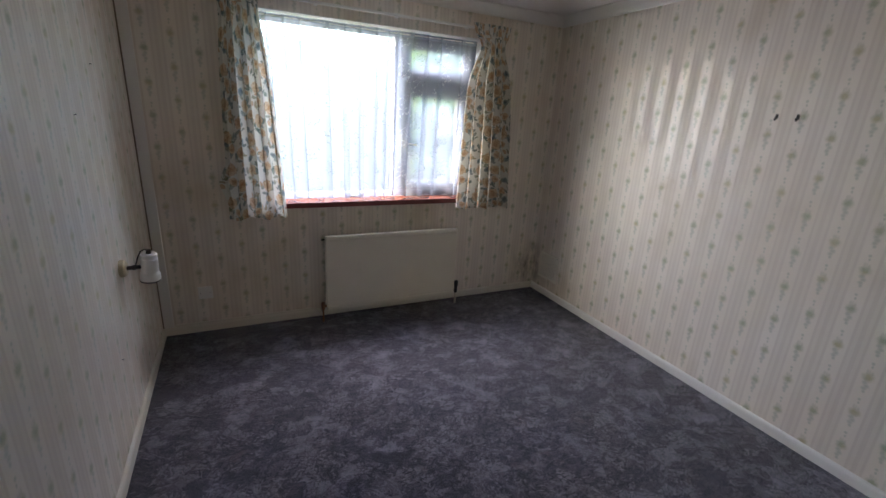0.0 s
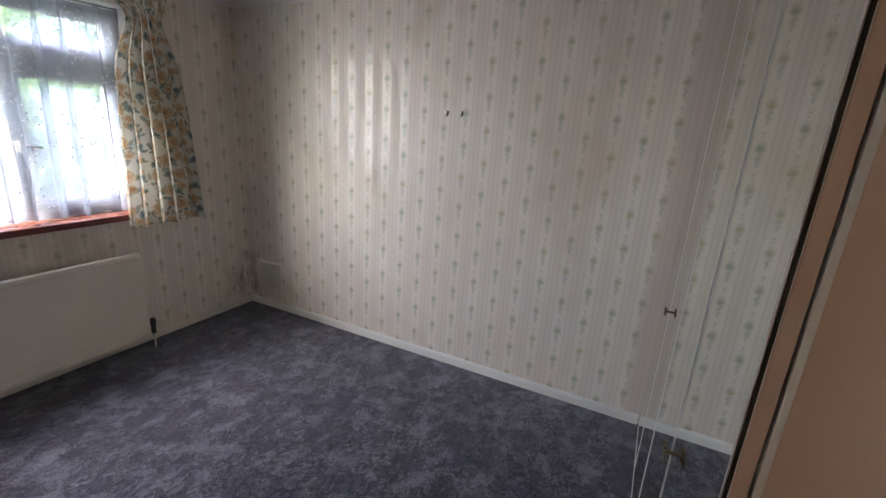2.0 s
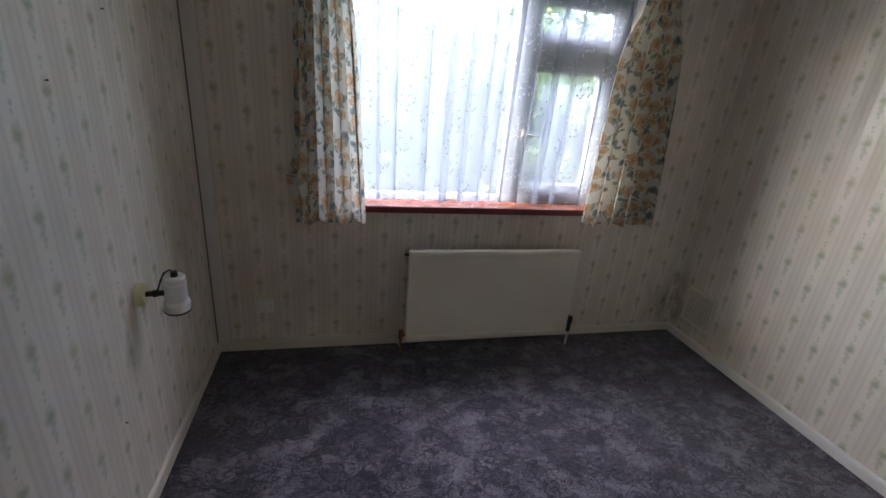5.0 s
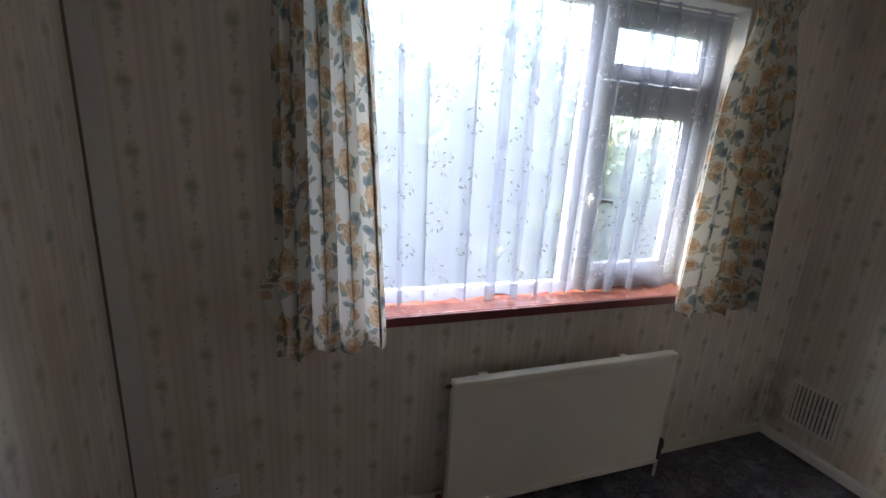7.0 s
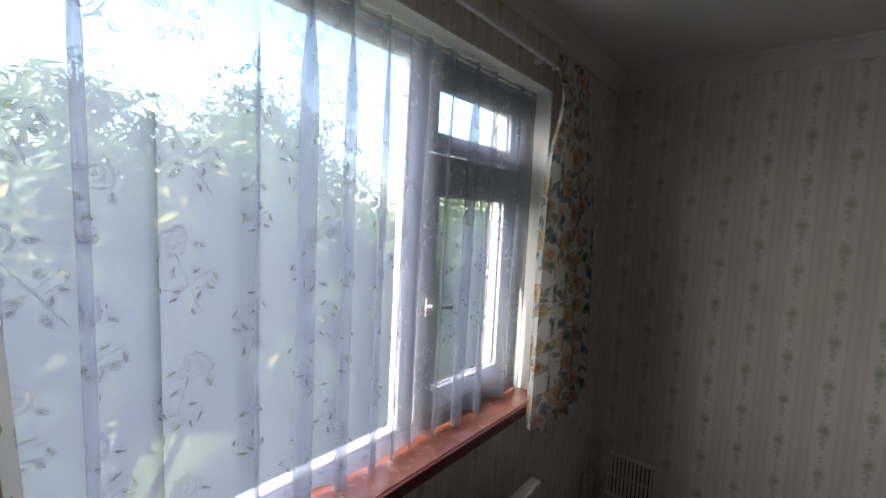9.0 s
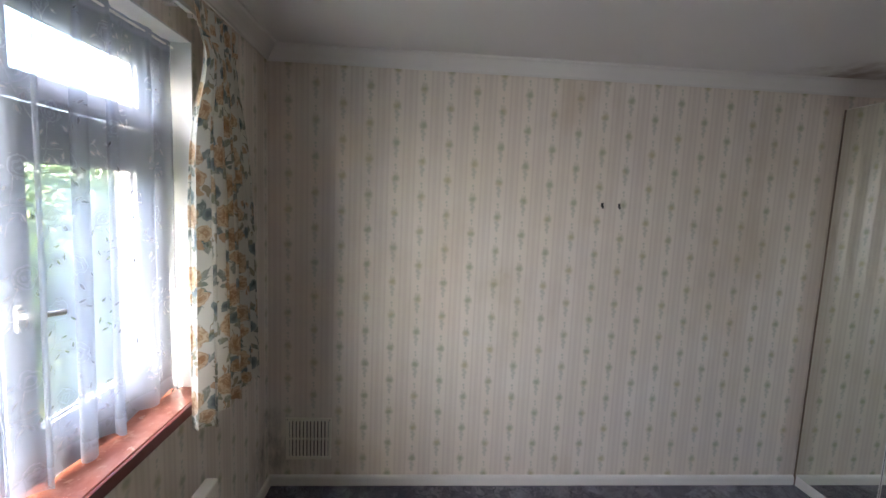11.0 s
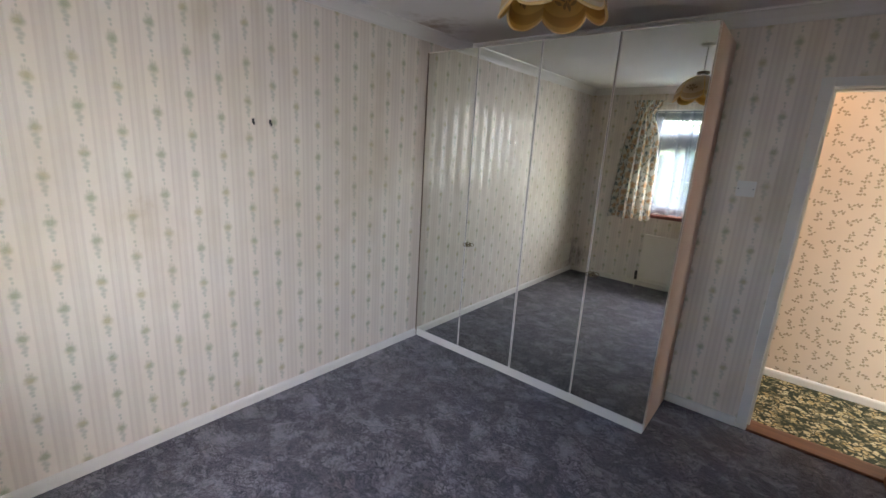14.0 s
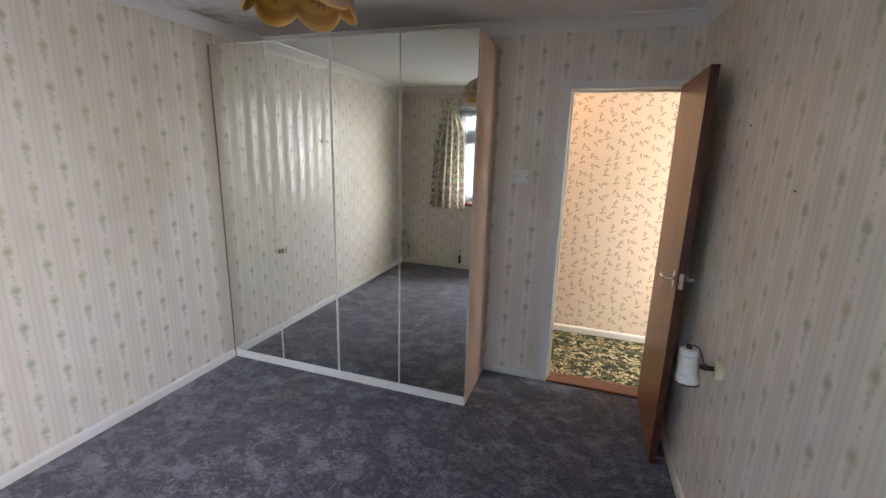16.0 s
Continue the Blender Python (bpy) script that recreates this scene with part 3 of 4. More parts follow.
def lathe(profile, steps=24, m=None, bm=None):
    """Turns a list of (radius, height) about z."""
    own = bmesh.new()
    rings = []
    for r, z in profile:
        rings.append([own.verts.new((r * math.cos(k * math.tau / steps), r * math.sin(k * math.tau / steps), z)) for k in range(steps)])
    for a, b in zip(rings, rings[1:]):
        for k in range(steps):
            own.faces.new((a[k], a[(k + 1) % steps], b[(k + 1) % steps], b[k]))
    for ring, flip in ((rings[0], True), (rings[-1], False)):
        if ring[0].co.xy.length > 1e-5:
            own.faces.new(ring[::-1] if flip else ring)
    bmesh.ops.remove_doubles(own, verts=own.verts[:], dist=1e-6)
    bmesh.ops.recalc_face_normals(own, faces=own.faces[:])
    return join(bm, own, m)


def tube(points, radius, steps=10, bm=None, taper=None):
    own = bmesh.new()
    pts = [Vector(p) for p in points]
    rings = []
    for i, p in enumerate(pts):
        way = (pts[min(i + 1, len(pts) - 1)] - pts[max(i - 1, 0)]).normalized()
        q = way.to_track_quat("Z", "Y")
        r = radius if taper is None else radius + (taper - radius) * i / (len(pts) - 1)
        rings.append([own.verts.new(p + q @ Vector((r * math.cos(k * math.tau / steps), r * math.sin(k * math.tau / steps), 0))) for k in range(steps)])
    for a, b in zip(rings, rings[1:]):
        for k in range(steps):
            own.faces.new((a[k], a[(k + 1) % steps], b[(k + 1) % steps], b[k]))
    own.faces.new(rings[0][::-1]), own.faces.new(rings[-1])
    bmesh.ops.recalc_face_normals(own, faces=own.faces[:])
    return join(bm, own)


def run(profile, a, b, bm=None, mitre_a=0.0, mitre_b=0.0):
    """Sweeps a profile of (out, up) from a to b; out points to the left of the way. A mitre of 1 cuts an inner corner."""
    own = bmesh.new()
    a, b = Vector(a), Vector(b)
    way = (b - a).normalized()
    out = Vector((-way.y, way.x, 0))
    ends = []
    for p, mitre, sign in ((a, mitre_a, 1), (b, mitre_b, -1)):
        ends.append([own.verts.new(p + out * o + Vector((0, 0, u)) + way * (sign * mitre * o)) for o, u in profile])
    n = len(profile)
    for k in range(n):
        own.faces.new((ends[0][k], ends[0][(k + 1) % n], ends[1][(k + 1) % n], ends[1][k]))
    own.faces.new(ends[0][::-1]), own.faces.new(ends[1])
    bmesh.ops.recalc_face_normals(own, faces=own.faces[:])
    return join(bm, own)


# ---- the setting ----
structure("floor", box(WEST - 0.07, EAST + 0.02, SOUTH - 0.005, NORTH + 0.02, -0.12, 0.0), CARPET, "blue-grey mottled fitted carpet, flattened by wear", "carpet")
structure("wall_east", box(EAST, EAST + WALL, SOUTH - WALL, NORTH + OUTER, -0.12, TOP + 0.1), PAPER, "wall papered in faded cream stripes with small flower columns", "wall")
bm = box(WEST - WALL, WEST, SOUTH - WALL, NORTH + OUTER, -0.12, TOP + 0.1)
for v in bm.verts:
    v.co.x = v.co.x + SPLAY * v.co.y
structure("wall_west", bm, PAPER, "wall papered in faded cream stripes with small flower columns", "wall")
bm = box(west(NORTH) - 0.02, WIN_L, NORTH, NORTH + OUTER, -0.12, TOP + 0.1)
box(WIN_R, EAST, NORTH, NORTH + OUTER, -0.12, TOP + 0.1, bm)
box(WIN_L, WIN_R, NORTH, NORTH + OUTER, -0.12, WIN_B - 0.03, bm)
box(WIN_L, WIN_R, NORTH, NORTH + OUTER, WIN_T, TOP + 0.1, bm)
structure("wall_north", bm, PAPER, "window wall papered in faded cream stripes with flower columns", "wall")
bm = box(WEST, DOOR_L - 0.03, SOUTH - WALL, SOUTH, -0.12, TOP + 0.1)
box(DOOR_R + 0.03, EAST, SOUTH - WALL, SOUTH, -0.12, TOP + 0.1, bm)
box(DOOR_L - 0.03, DOOR_R + 0.03, SOUTH - WALL, SOUTH, DOOR_T + 0.03, TOP + 0.1, bm)
structure("wall_south", bm, PAPER, "door wall papered in faded cream stripes with flower columns", "wall")
structure("ceiling", box(WEST - WALL - 0.06, EAST + WALL, SOUTH - WALL, NORTH + OUTER, TOP, TOP + 0.099), CEILING, "off-white painted plaster ceiling, brown near the wardrobe's corner", "ceiling")

WARD_X, WARD_Y, WARD_H = 0.410, -0.248, 2.236
COVE = [(0, 0), (0, -0.074), (0.006, -0.074), (0.008, -0.065), (0.020, -0.047), (0.040, -0.026), (0.054, -0.014), (0.064, -0.010), (0.068, 0)]
SKIRT = [(0, 0), (0.016, 0), (0.016, 0.042), (0.013, 0.052), (0.006, 0.058), (0, 0.058)]
CORNERS = [(west(NORTH), NORTH), (west(SOUTH), SOUTH), (EAST, SOUTH), (EAST, NORTH)]
bm = bmesh.new()
for k in range(4):
    run([(o, u + TOP) for o, u in COVE], (*CORNERS[k], 0), (*CORNERS[(k + 1) % 4], 0), bm, 1, 1)
structure("coving", bm, WHITE, "white moulded plaster coving with a dull sheen", "coving")
for name, a, b, ma, mb in (("baseboard_north", (EAST, NORTH, 0), (west(NORTH), NORTH, 0), 1, 1), ("baseboard_west", (west(NORTH), NORTH, 0), (west(SOUTH), SOUTH, 0), 1, 1),
                           ("baseboard_east", (EAST, WARD_Y + 0.002, 0), (EAST, NORTH, 0), 0, 1), ("baseboard_south", (0.006, SOUTH, 0), (WARD_X - 0.002, SOUTH, 0), 0, 0)):
    structure(name, run(SKIRT, a, b, None, ma, mb), OLD_WHITE if "north" in name or "west" in name else WHITE, "low white painted wooden skirting board, scuffed", "skirting")

# corner batten beside the window wall's west end; a brown strip paints its shadow
structure("trim_batten", box(west(NORTH) + 0.009, west(NORTH) + 0.066, NORTH - 0.014, NORTH + 0.002, 0.058, TOP - 0.08, None, 0.002), WHITE, "flat off-white upright cover strip in the wall's corner", "cover strip")
structure("trim_shadow_strip", box(west(NORTH) + 0.0005, west(NORTH) + 0.0085, NORTH - 0.011, NORTH + 0.001, 0.058, TOP - 0.08), SHADOW_BROWN, "thin brown strip standing for the shadow beside the cover strip", "joint")

# ---- the landing beyond the door ----
structure("floor_hall", box(HALL_W - 0.4, HALL_E + 0.1, HALL_S - 0.1, SOUTH - WALL + 0.002, -0.12, 0.006), HALL_CARPET, "dark green landing carpet with gold and cream flowers", "carpet")
structure("wall_hall_south", box(HALL_W, HALL_E, HALL_S - 0.1, HALL_S, -0.1, TOP + 0.1), HALL_PAPER, "landing wall in peach paper with small brown leaf sprigs", "wall")
structure("wall_hall_east", box(HALL_E, HALL_E + 0.1, HALL_S - 0.1, SOUTH - WALL, -0.1, TOP + 0.1), HALL_PAPER, "landing end wall in peach leaf paper", "wall")
bm = box(HALL_W - 0.1, HALL_W, HALL_S - 0.1, HALL_S + 0.08, -0.1, TOP + 0.1)
box(HALL_W - 0.1, HALL_W, SOUTH - WALL - 0.08, SOUTH - WALL, -0.1, TOP + 0.1, bm)
box(HALL_W - 0.1, HALL_W, HALL_S + 0.08, SOUTH - WALL - 0.08, -0.1, 0.25, bm)
box(HALL_W - 0.1, HALL_W, HALL_S + 0.08, SOUTH - WALL - 0.08, 2.0, TOP + 0.1, bm)
structure("wall_hall_west", bm, HALL_PAPER, "landing end wall with a tall bright opening", "wall")
# out of view, added only to stop the sun shining through the opening
structure("wall_hall_sun_block", box(HALL_W - 0.4, HALL_W - 0.3, HALL_S - 0.3, SOUTH + 0.2, -0.1, TOP + 0.1), HALL_PAPER, "unseen plain wall added to keep the sun out of the landing's opening", "wall")
structure("wall_hall_north", box(HALL_W, WEST - WALL, SOUTH - WALL, SOUTH, -0.1, TOP + 0.1), HALL_PAPER, "landing wall in peach leaf paper", "wall")
structure("ceiling_hall", box(HALL_W - 0.4, HALL_E + 0.1, HALL_S - 0.1, SOUTH - WALL, TOP, TOP + 0.098), CEILING, "plain off-white landing ceiling", "ceiling")
structure("baseboard_hall", run([(o, u + 0.006) for o, u in SKIRT], (HALL_W, HALL_S, 0), (HALL_E, HALL_S, 0)), WHITE, "white painted skirting board on the landing", "skirting")
hall_day = new("hall_daylight", bpy.data.lights.new("hall_daylight", "AREA"))
hall_day.data.shape, hall_day.data.size, hall_day.data.size_y, hall_day.data.energy, hall_day.data.color = "RECTANGLE", 0.64, 1.7, 1.25, (0.93, 0.97, 1.0)
hall_day.matrix_world = look((HALL_W + 0.004, (HALL_S + SOUTH - WALL) / 2, 1.12), (0, (HALL_S + SOUTH - WALL) / 2 - 0.1, 1.0))
hall_bulb = new("hall_bulb", bpy.data.lights.new("hall_bulb", "POINT"))
hall_bulb.data.energy, hall_bulb.data.shadow_soft_size, hall_bulb.data.color = 0.18, 0.06, (1, 0.56, 0.28)
hall_bulb.location = (0.30, -1.33, 2.14)


# ---- window ----
FRAME_Y0, FRAME_Y1 = NORTH + 0.125, NORTH + 0.157
MULL_L, MULL_R = 0.845, 0.905


def ring(x0, x1, z0, z1, y0, y1, w, bevel=0.004):
    bm = box(x0, x0 + w, y0, y1, z0, z1, None, bevel)
    box(x1 - w, x1, y0, y1, z0, z1, bm, bevel)
    box(x0 + w - 0.002, x1 - w + 0.002, y0 + 0.001, y1 - 0.001, z0, z0 + w, bm, bevel)
    return box(x0 + w - 0.002, x1 - w + 0.002, y0 + 0.001, y1 - 0.001, z1 - w, z1, bm, bevel)


def sash(parent, x0, x1, z0, z1, w, deep=0.0):
    ob = part("sash", ring(x0, x1, z0, z1, FRAME_Y0 - deep, FRAME_Y1 - deep, w), UPVC, parent)
    part("gasket", ring(x0 + w - 0.001, x1 - w + 0.001, z0 + w - 0.001, z1 - w + 0.001, FRAME_Y0 - deep + 0.012, FRAME_Y0 - deep + 0.02, 0.004, 0), BLACK, ob, "thin black rubber gasket")
    pane = part("pane", box(x0 + w - 0.004, x1 - w + 0.004, FRAME_Y0 + 0.022, FRAME_Y0 + 0.026, z0 + w - 0.004, z1 - w + 0.004), GLASS, ob, "clear glass pane")
    pane.visible_shadow = False
    return ob


window = thing("window_1", ((WIN_L + WIN_R) / 2, NORTH, WIN_B), "white plastic-framed window with a fixed pane and side casement", "window", "", "structure")
part("window_frame", ring(WIN_L, WIN_R, WIN_B - 0.005, WIN_T, FRAME_Y0, FRAME_Y1 + 0.01, 0.05), UPVC, window)
part("mullion", box(MULL_L, MULL_R, FRAME_Y0 + 0.002, FRAME_Y1 + 0.008, WIN_B + 0.044, WIN_T - 0.049, None, 0.004), UPVC, window)
part("transom", box(MULL_R - 0.001, WIN_R - 0.049, FRAME_Y0 + 0.003, FRAME_Y1 + 0.007, 1.775, 1.825, None, 0.004), UPVC, window)
pane = part("pane", box(WIN_L + 0.046, MULL_L + 0.004, FRAME_Y0 + 0.024, FRAME_Y0 + 0.028, WIN_B + 0.042, WIN_T - 0.046), GLASS, window, "clear fixed glass pane")
pane.visible_shadow = False
sash(window, MULL_R + 0.002, WIN_R - 0.051, 1.827, WIN_T - 0.052, 0.062, 0.012)
case = sash(window, MULL_R + 0.002, WIN_R - 0.051, WIN_B + 0.047, 1.773, 0.084, 0.012)
bm = box(0.935, 0.955, FRAME_Y0 - 0.024, FRAME_Y0 - 0.012, 1.30, 1.36, None, 0.003)
tube([(0.945, FRAME_Y0 - 0.022, 1.335), (0.945, FRAME_Y0 - 0.045, 1.335), (0.955, FRAME_Y0 - 0.05, 1.335), (1.03, FRAME_Y0 - 0.05, 1.325)], 0.007, 8, bm)
part("handle", bm, PLASTIC, case, "white window handle")
bm = box(WIN_L + 0.001, WIN_R - 0.001, NORTH - 0.03, FRAME_Y0 + 0.001, WIN_B - 0.028, WIN_B + 0.006, None, 0.004)
part("window_sill", bm, SILL, window, "glossy red-brown window sill with paler patches")
part("sill_edge", box(WIN_L - 0.02, WIN_R + 0.02, NORTH - 0.041, NORTH - 0.0295, WIN_B - 0.034, WIN_B + 0.004, None, 0.004), SILL_EDGE, window, "dark red rounded sill edge")
bm = box(WIN_L, WIN_R, NORTH + 0.001, FRAME_Y0 + 0.001, WIN_T - 0.006, WIN_T + 0.001)
box(WIN_L - 0.001, WIN_L + 0.006, NORTH + 0.001, FRAME_Y0 + 0.001, WIN_B + 0.006, WIN_T, bm)
box(WIN_R - 0.006, WIN_R + 0.001, NORTH + 0.001, FRAME_Y0 + 0.001, WIN_B + 0.006, WIN_T, bm)
part("reveal", bm, PLASTER, window, "white painted plaster reveal")

# curtain track with gliders, and the wire of the net
track = thing("curtain_track", (0.65, NORTH, 2.17), "slim white plastic curtain track on the wall", "curtain track")
bm = box(-0.36, 1.72, NORTH - 0.052, NORTH - 0.034, 2.196, 2.212, None, 0.003)
part("rail", bm, PLASTIC, track)
for x in (-0.30, 0.25, 0.80, 1.35, 1.66):
    part("bracket", box(x, x + 0.02, NORTH - 0.036, NORTH + 0.001, 2.192, 2.218, None, 0.002), PLASTIC, track)


def cloth(columns, rows, at):
    """A sheet from at(s, t) with s along the cloth, t downwards; its uv follows the cloth's own width."""
    bm = bmesh.new()
    uv = bm.loops.layers.uv.new("metres")
    pts = [[Vector(at(i / columns, j / rows)) for i in range(columns + 1)] for j in range(rows + 1)]
    verts = [[bm.verts.new(p) for p in line] for line in pts]
    mid = rows * 2 // 3
    along = [0.0]
    for i in range(columns):
        along.append(along[-1] + (pts[mid][i + 1] - pts[mid][i]).length)
    for j in range(rows):
        for i in range(columns):
            f = bm.faces.new((verts[j][i], verts[j + 1][i], verts[j + 1][i + 1], verts[j][i + 1]))
            f.smooth = True
            for l, (a, b) in zip(f.loops, ((i, j), (i, j + 1), (i + 1, j + 1), (i + 1, j))):
                l[uv].uv = (along[a], pts[b][a].z)
    return bm


def curtain(label, top, bottom, z_top, z_bottom, folds, seed, neck, tail=0.0):
    rng = random.Random(seed)
    warp = [rng.uniform(-0.35, 0.35) for _ in range(folds + 2)]
    deep = [rng.uniform(0.6, 1.25) for _ in range(folds + 2)]

    def at(s, t):
        k = s * folds
        i = min(int(k), folds - 1)
        phase = math.tau * k + warp[i] * (1 - (k - i)) + warp[i + 1] * (k - i)
        d = deep[i] * (1 - (k - i)) + deep[i + 1] * (k - i)
        spread = min(1.0, max(0.0, (t - 0.05) / 0.95)) ** 0.8
        x0, x1 = top[0] + (bottom[0] - top[0]) * spread, top[1] + (bottom[1] - top[1]) * spread
        pinch = 1 - (1 - neck) * math.exp(-((t - 0.11) / (0.055 if t < 0.11 else 0.12)) ** 2)
        mid = x0 * 0.4 + x1 * 0.6 if top[0] > 0 else (x0 + x1) / 2
        x0, x1 = mid + (x0 - mid) * pinch, mid + (x1 - mid) * pinch
        amp = (0.012 + 0.030 * min(1, t * 2.2) - 0.012 * max(0.0, t - 0.5)) * d
        if 0.04 < t < 0.10:
            amp *= 0.55
        x = x0 + (x1 - x0) * s + 0.32 * amp * math.sin(2 * phase)
        y = NORTH - 0.075 - 0.012 * t + amp * math.sin(phase) * (1 if t > 0.04 else 0.7)
        z = z_top + (z_bottom - z_top) * t
        if t > 0.9:
            z += 0.012 * math.sin(phase * 0.5 + seed) * (t - 0.9) * 10
        if tail and s < 0.12:
            x -= tail * (1 - s / 0.12) * max(0.0, 1 - abs(t - 0.83) / 0.09)
        return x, y, z

    ob = thing("curtain", ((top[0] + top[1]) / 2, NORTH - 0.075, z_bottom), label, "curtain", "curtains at the window")
    part("drop", cloth(110, 46, at), ROSE_CLOTH, ob, uv=False)

    def tape(s, t):
        x, y, z = at(s, 0.055 + 0.014 * t)
        return x, y - 0.004, z
    part("heading_tape", cloth(110, 2, tape), ROSE_CLOTH, ob, "gathered heading", uv=False)
    for k in range(folds):
        x, y, z = at((k + 0.5) / folds, 0.03)
        part("glider", box(x - 0.004, x + 0.004, NORTH - 0.05, NORTH - 0.036, z - 0.01, 2.1965), PLASTIC, ob)
    return ob


curtain("rose-printed cream cotton curtain with orange and teal flowers, hanging open", (-0.315, -0.085), (-0.345, 0.015), 2.235, 0.825, 4, 3, 0.9, 0.05)
curtain("rose-printed cream cotton curtain drawn aside, paler on its inner edge", (1.385, 1.715), (1.325, 1.835), 2.235, 0.835, 5, 8, 0.62)

net_y = NORTH + 0.062


def net_at(s, t):
    x = WIN_L + 0.012 + (WIN_R - WIN_L - 0.026) * s
    k = s * 15 + 0.35 * math.sin(s * 11) + 0.12 * math.sin(s * 31 + 1)
    big = 0.80 + 0.34 * math.sin(s * 17 + 0.8)
    grow = 0.45 + 0.55 * min(1, t * 5)
    fine = 0.0025 * math.sin(s * 260 + 2 * math.sin(s * 40)) * max(0.25, 1 - t * 3)
    lean = 0.025 * t * math.sin(s * 5 + 1)
    z = 2.128 + (WIN_B + 0.024 - 2.128) * t
    if t > 0.95:
        z -= 0.012 * abs(math.sin(s * 68)) * (t - 0.95) * 20
    return x + lean + 0.040 * big * grow * math.sin(math.tau * k), net_y + 0.022 * big * grow * math.cos(math.tau * k) + fine, z


net = thing("net_curtain", ((WIN_L + WIN_R) / 2, net_y, WIN_B), "sheer white net curtain with woven roses and a scalloped hem", "net curtain")
part("drop", cloth(560, 24, net_at), NET, net, uv=False)
part("wire", tube([(WIN_L + 0.004, net_y, 2.114), (0.65, net_y, 2.108), (WIN_R - 0.004, net_y, 2.114)], 0.0035, 6), PLASTIC, net, "plastic-coated curtain wire")

hook = thing("curtain_hook", (1.497, NORTH + 0.07, WIN_B), "bent dark wire hook lying on the window sill", "hook")
part("wire", tube([(1.470, NORTH + 0.072, WIN_B + 0.0085), (1.482, NORTH + 0.070, WIN_B + 0.012), (1.490, NORTH + 0.074, WIN_B + 0.022), (1.497, NORTH + 0.066, WIN_B + 0.010), (1.505, NORTH + 0.060, WIN_B + 0.0085)], 0.0025, 6), BLACK, hook)

# ---- radiator ----
RX0, RX1, RZ0, RZ1, RY = 0.260, 1.335, 0.097, 0.680, NORTH - 0.145
rad = thing("radiator", ((RX0 + RX1) / 2, NORTH, RZ0), "cream enamelled flat panel radiator on wall brackets, slightly yellowed", "radiator")
bm = box(RX0, RX1, RY, RY + 0.040, RZ0, RZ1, None, 0.012, 3)
part("panel", bm, RADIATOR, rad)
part("top_seam", box(RX0 + 0.004, RX1 - 0.004, RY - 0.006, RY + 0.03, RZ1 - 0.034, RZ1 + 0.002, None, 0.010, 3), RADIATOR, rad, "rounded welded top rail")
part("bottom_seam", box(RX0 + 0.004, RX1 - 0.004, RY - 0.006, RY + 0.03, RZ0 - 0.002, RZ0 + 0.034, None, 0.010, 3), RADIATOR, rad, "rounded welded bottom rail")
for x in (RX0 + 0.18, RX1 - 0.18):
    part("bracket", box(x - 0.02, x + 0.02, RY + 0.038, NORTH + 0.001, RZ0 + 0.06, RZ1 - 0.06, None, 0.002), RADIATOR, rad)
part("air_vent", lathe([(0.0, 0), (0.008, 0), (0.008, 0.02), (0.004, 0.03), (0, 0.03)], 10, pose(RX0 - 0.026, RY + 0.02, RZ1 - 0.025, 0, 90, 0)), BLACK, rad, "dark bleed plug")
for side, x in ((-1, RX0), (1, RX1)):
    bm = tube([(x - side * 0.004, RY + 0.02, RZ0 + 0.03), (x + side * 0.03, RY + 0.02, RZ0 + 0.03)], 0.011, 10)
    tube([(x + side * 0.025, RY + 0.02, RZ0 + 0.06), (x + side * 0.025, RY + 0.02, RZ0 + 0.005)], 0.014, 10, bm)
    if side > 0:
        lathe([(0, 0), (0.017, 0), (0.019, 0.012), (0.017, 0.046), (0.010, 0.052), (0, 0.052)], 12, Matrix.Translation((x + 0.025, RY + 0.02, RZ0 + 0.062)), bm)
    valve = part("valve", bm, BLACK if side > 0 else COPPER, rad, "dark grimy radiator valve" if side > 0 else "tarnished copper valve", smooth=False)
    part("pipe", tube([(x + side * 0.025, RY + 0.02, RZ0 + 0.01), (x + side * 0.025, RY + 0.02, 0.0)], 0.0075, 10), COPPER if side < 0 else OLD_WHITE, valve)
pipe = thing("heating_pipe", (RX0 - 0.3, NORTH - 0.03, 0.06), "thin painted heating pipe along the skirting top", "pipe")
part("length", tube([(RX0 - 0.028, RY + 0.02, 0.05), (RX0 - 0.05, NORTH - 0.03, 0.066), (RX0 - 0.10, NORTH - 0.0085, 0.067), (west(NORTH) + 0.07, NORTH - 0.0085, 0.067)], 0.0075, 8), OLD_WHITE, pipe)

# ---- air brick grille on the east wall ----
VY0, VY1, VZ0, VZ1 = 2.548, 2.798, 0.155, 0.400
vent = thing("wall_vent", (EAST, (VY0 + VY1) / 2, VZ0), "cream painted slotted air vent cover with mould around it", "vent")
bm = box(EAST - 0.011, EAST + 0.001, VY0, VY0 + 0.016, VZ0, VZ1, None, 0.003)
box(EAST - 0.011, EAST + 0.001, VY1 - 0.016, VY1, VZ0, VZ1, bm, 0.003)
box(EAST - 0.0105, EAST + 0.001, VY0 + 0.014, VY1 - 0.014, VZ0, VZ0 + 0.018, bm, 0.003)
box(EAST - 0.0105, EAST + 0.001, VY0 + 0.014, VY1 - 0.014, VZ1 - 0.018, VZ1, bm, 0.003)
for z in ((VZ0 + VZ1) / 2,):
    box(EAST - 0.010, EAST + 0.001, VY0 + 0.014, VY1 - 0.014, z - 0.003, z + 0.003, bm)
part("frame", bm, GRILLE, vent)
# black sheet in place of the duct's darkness
part("backing", box(EAST - 0.003, EAST + 0.001, VY0 + 0.012, VY1 - 0.012, VZ0 + 0.012, VZ1 - 0.012), DARK, vent, "black sheet standing for the dark duct behind the slots")
slats = 11
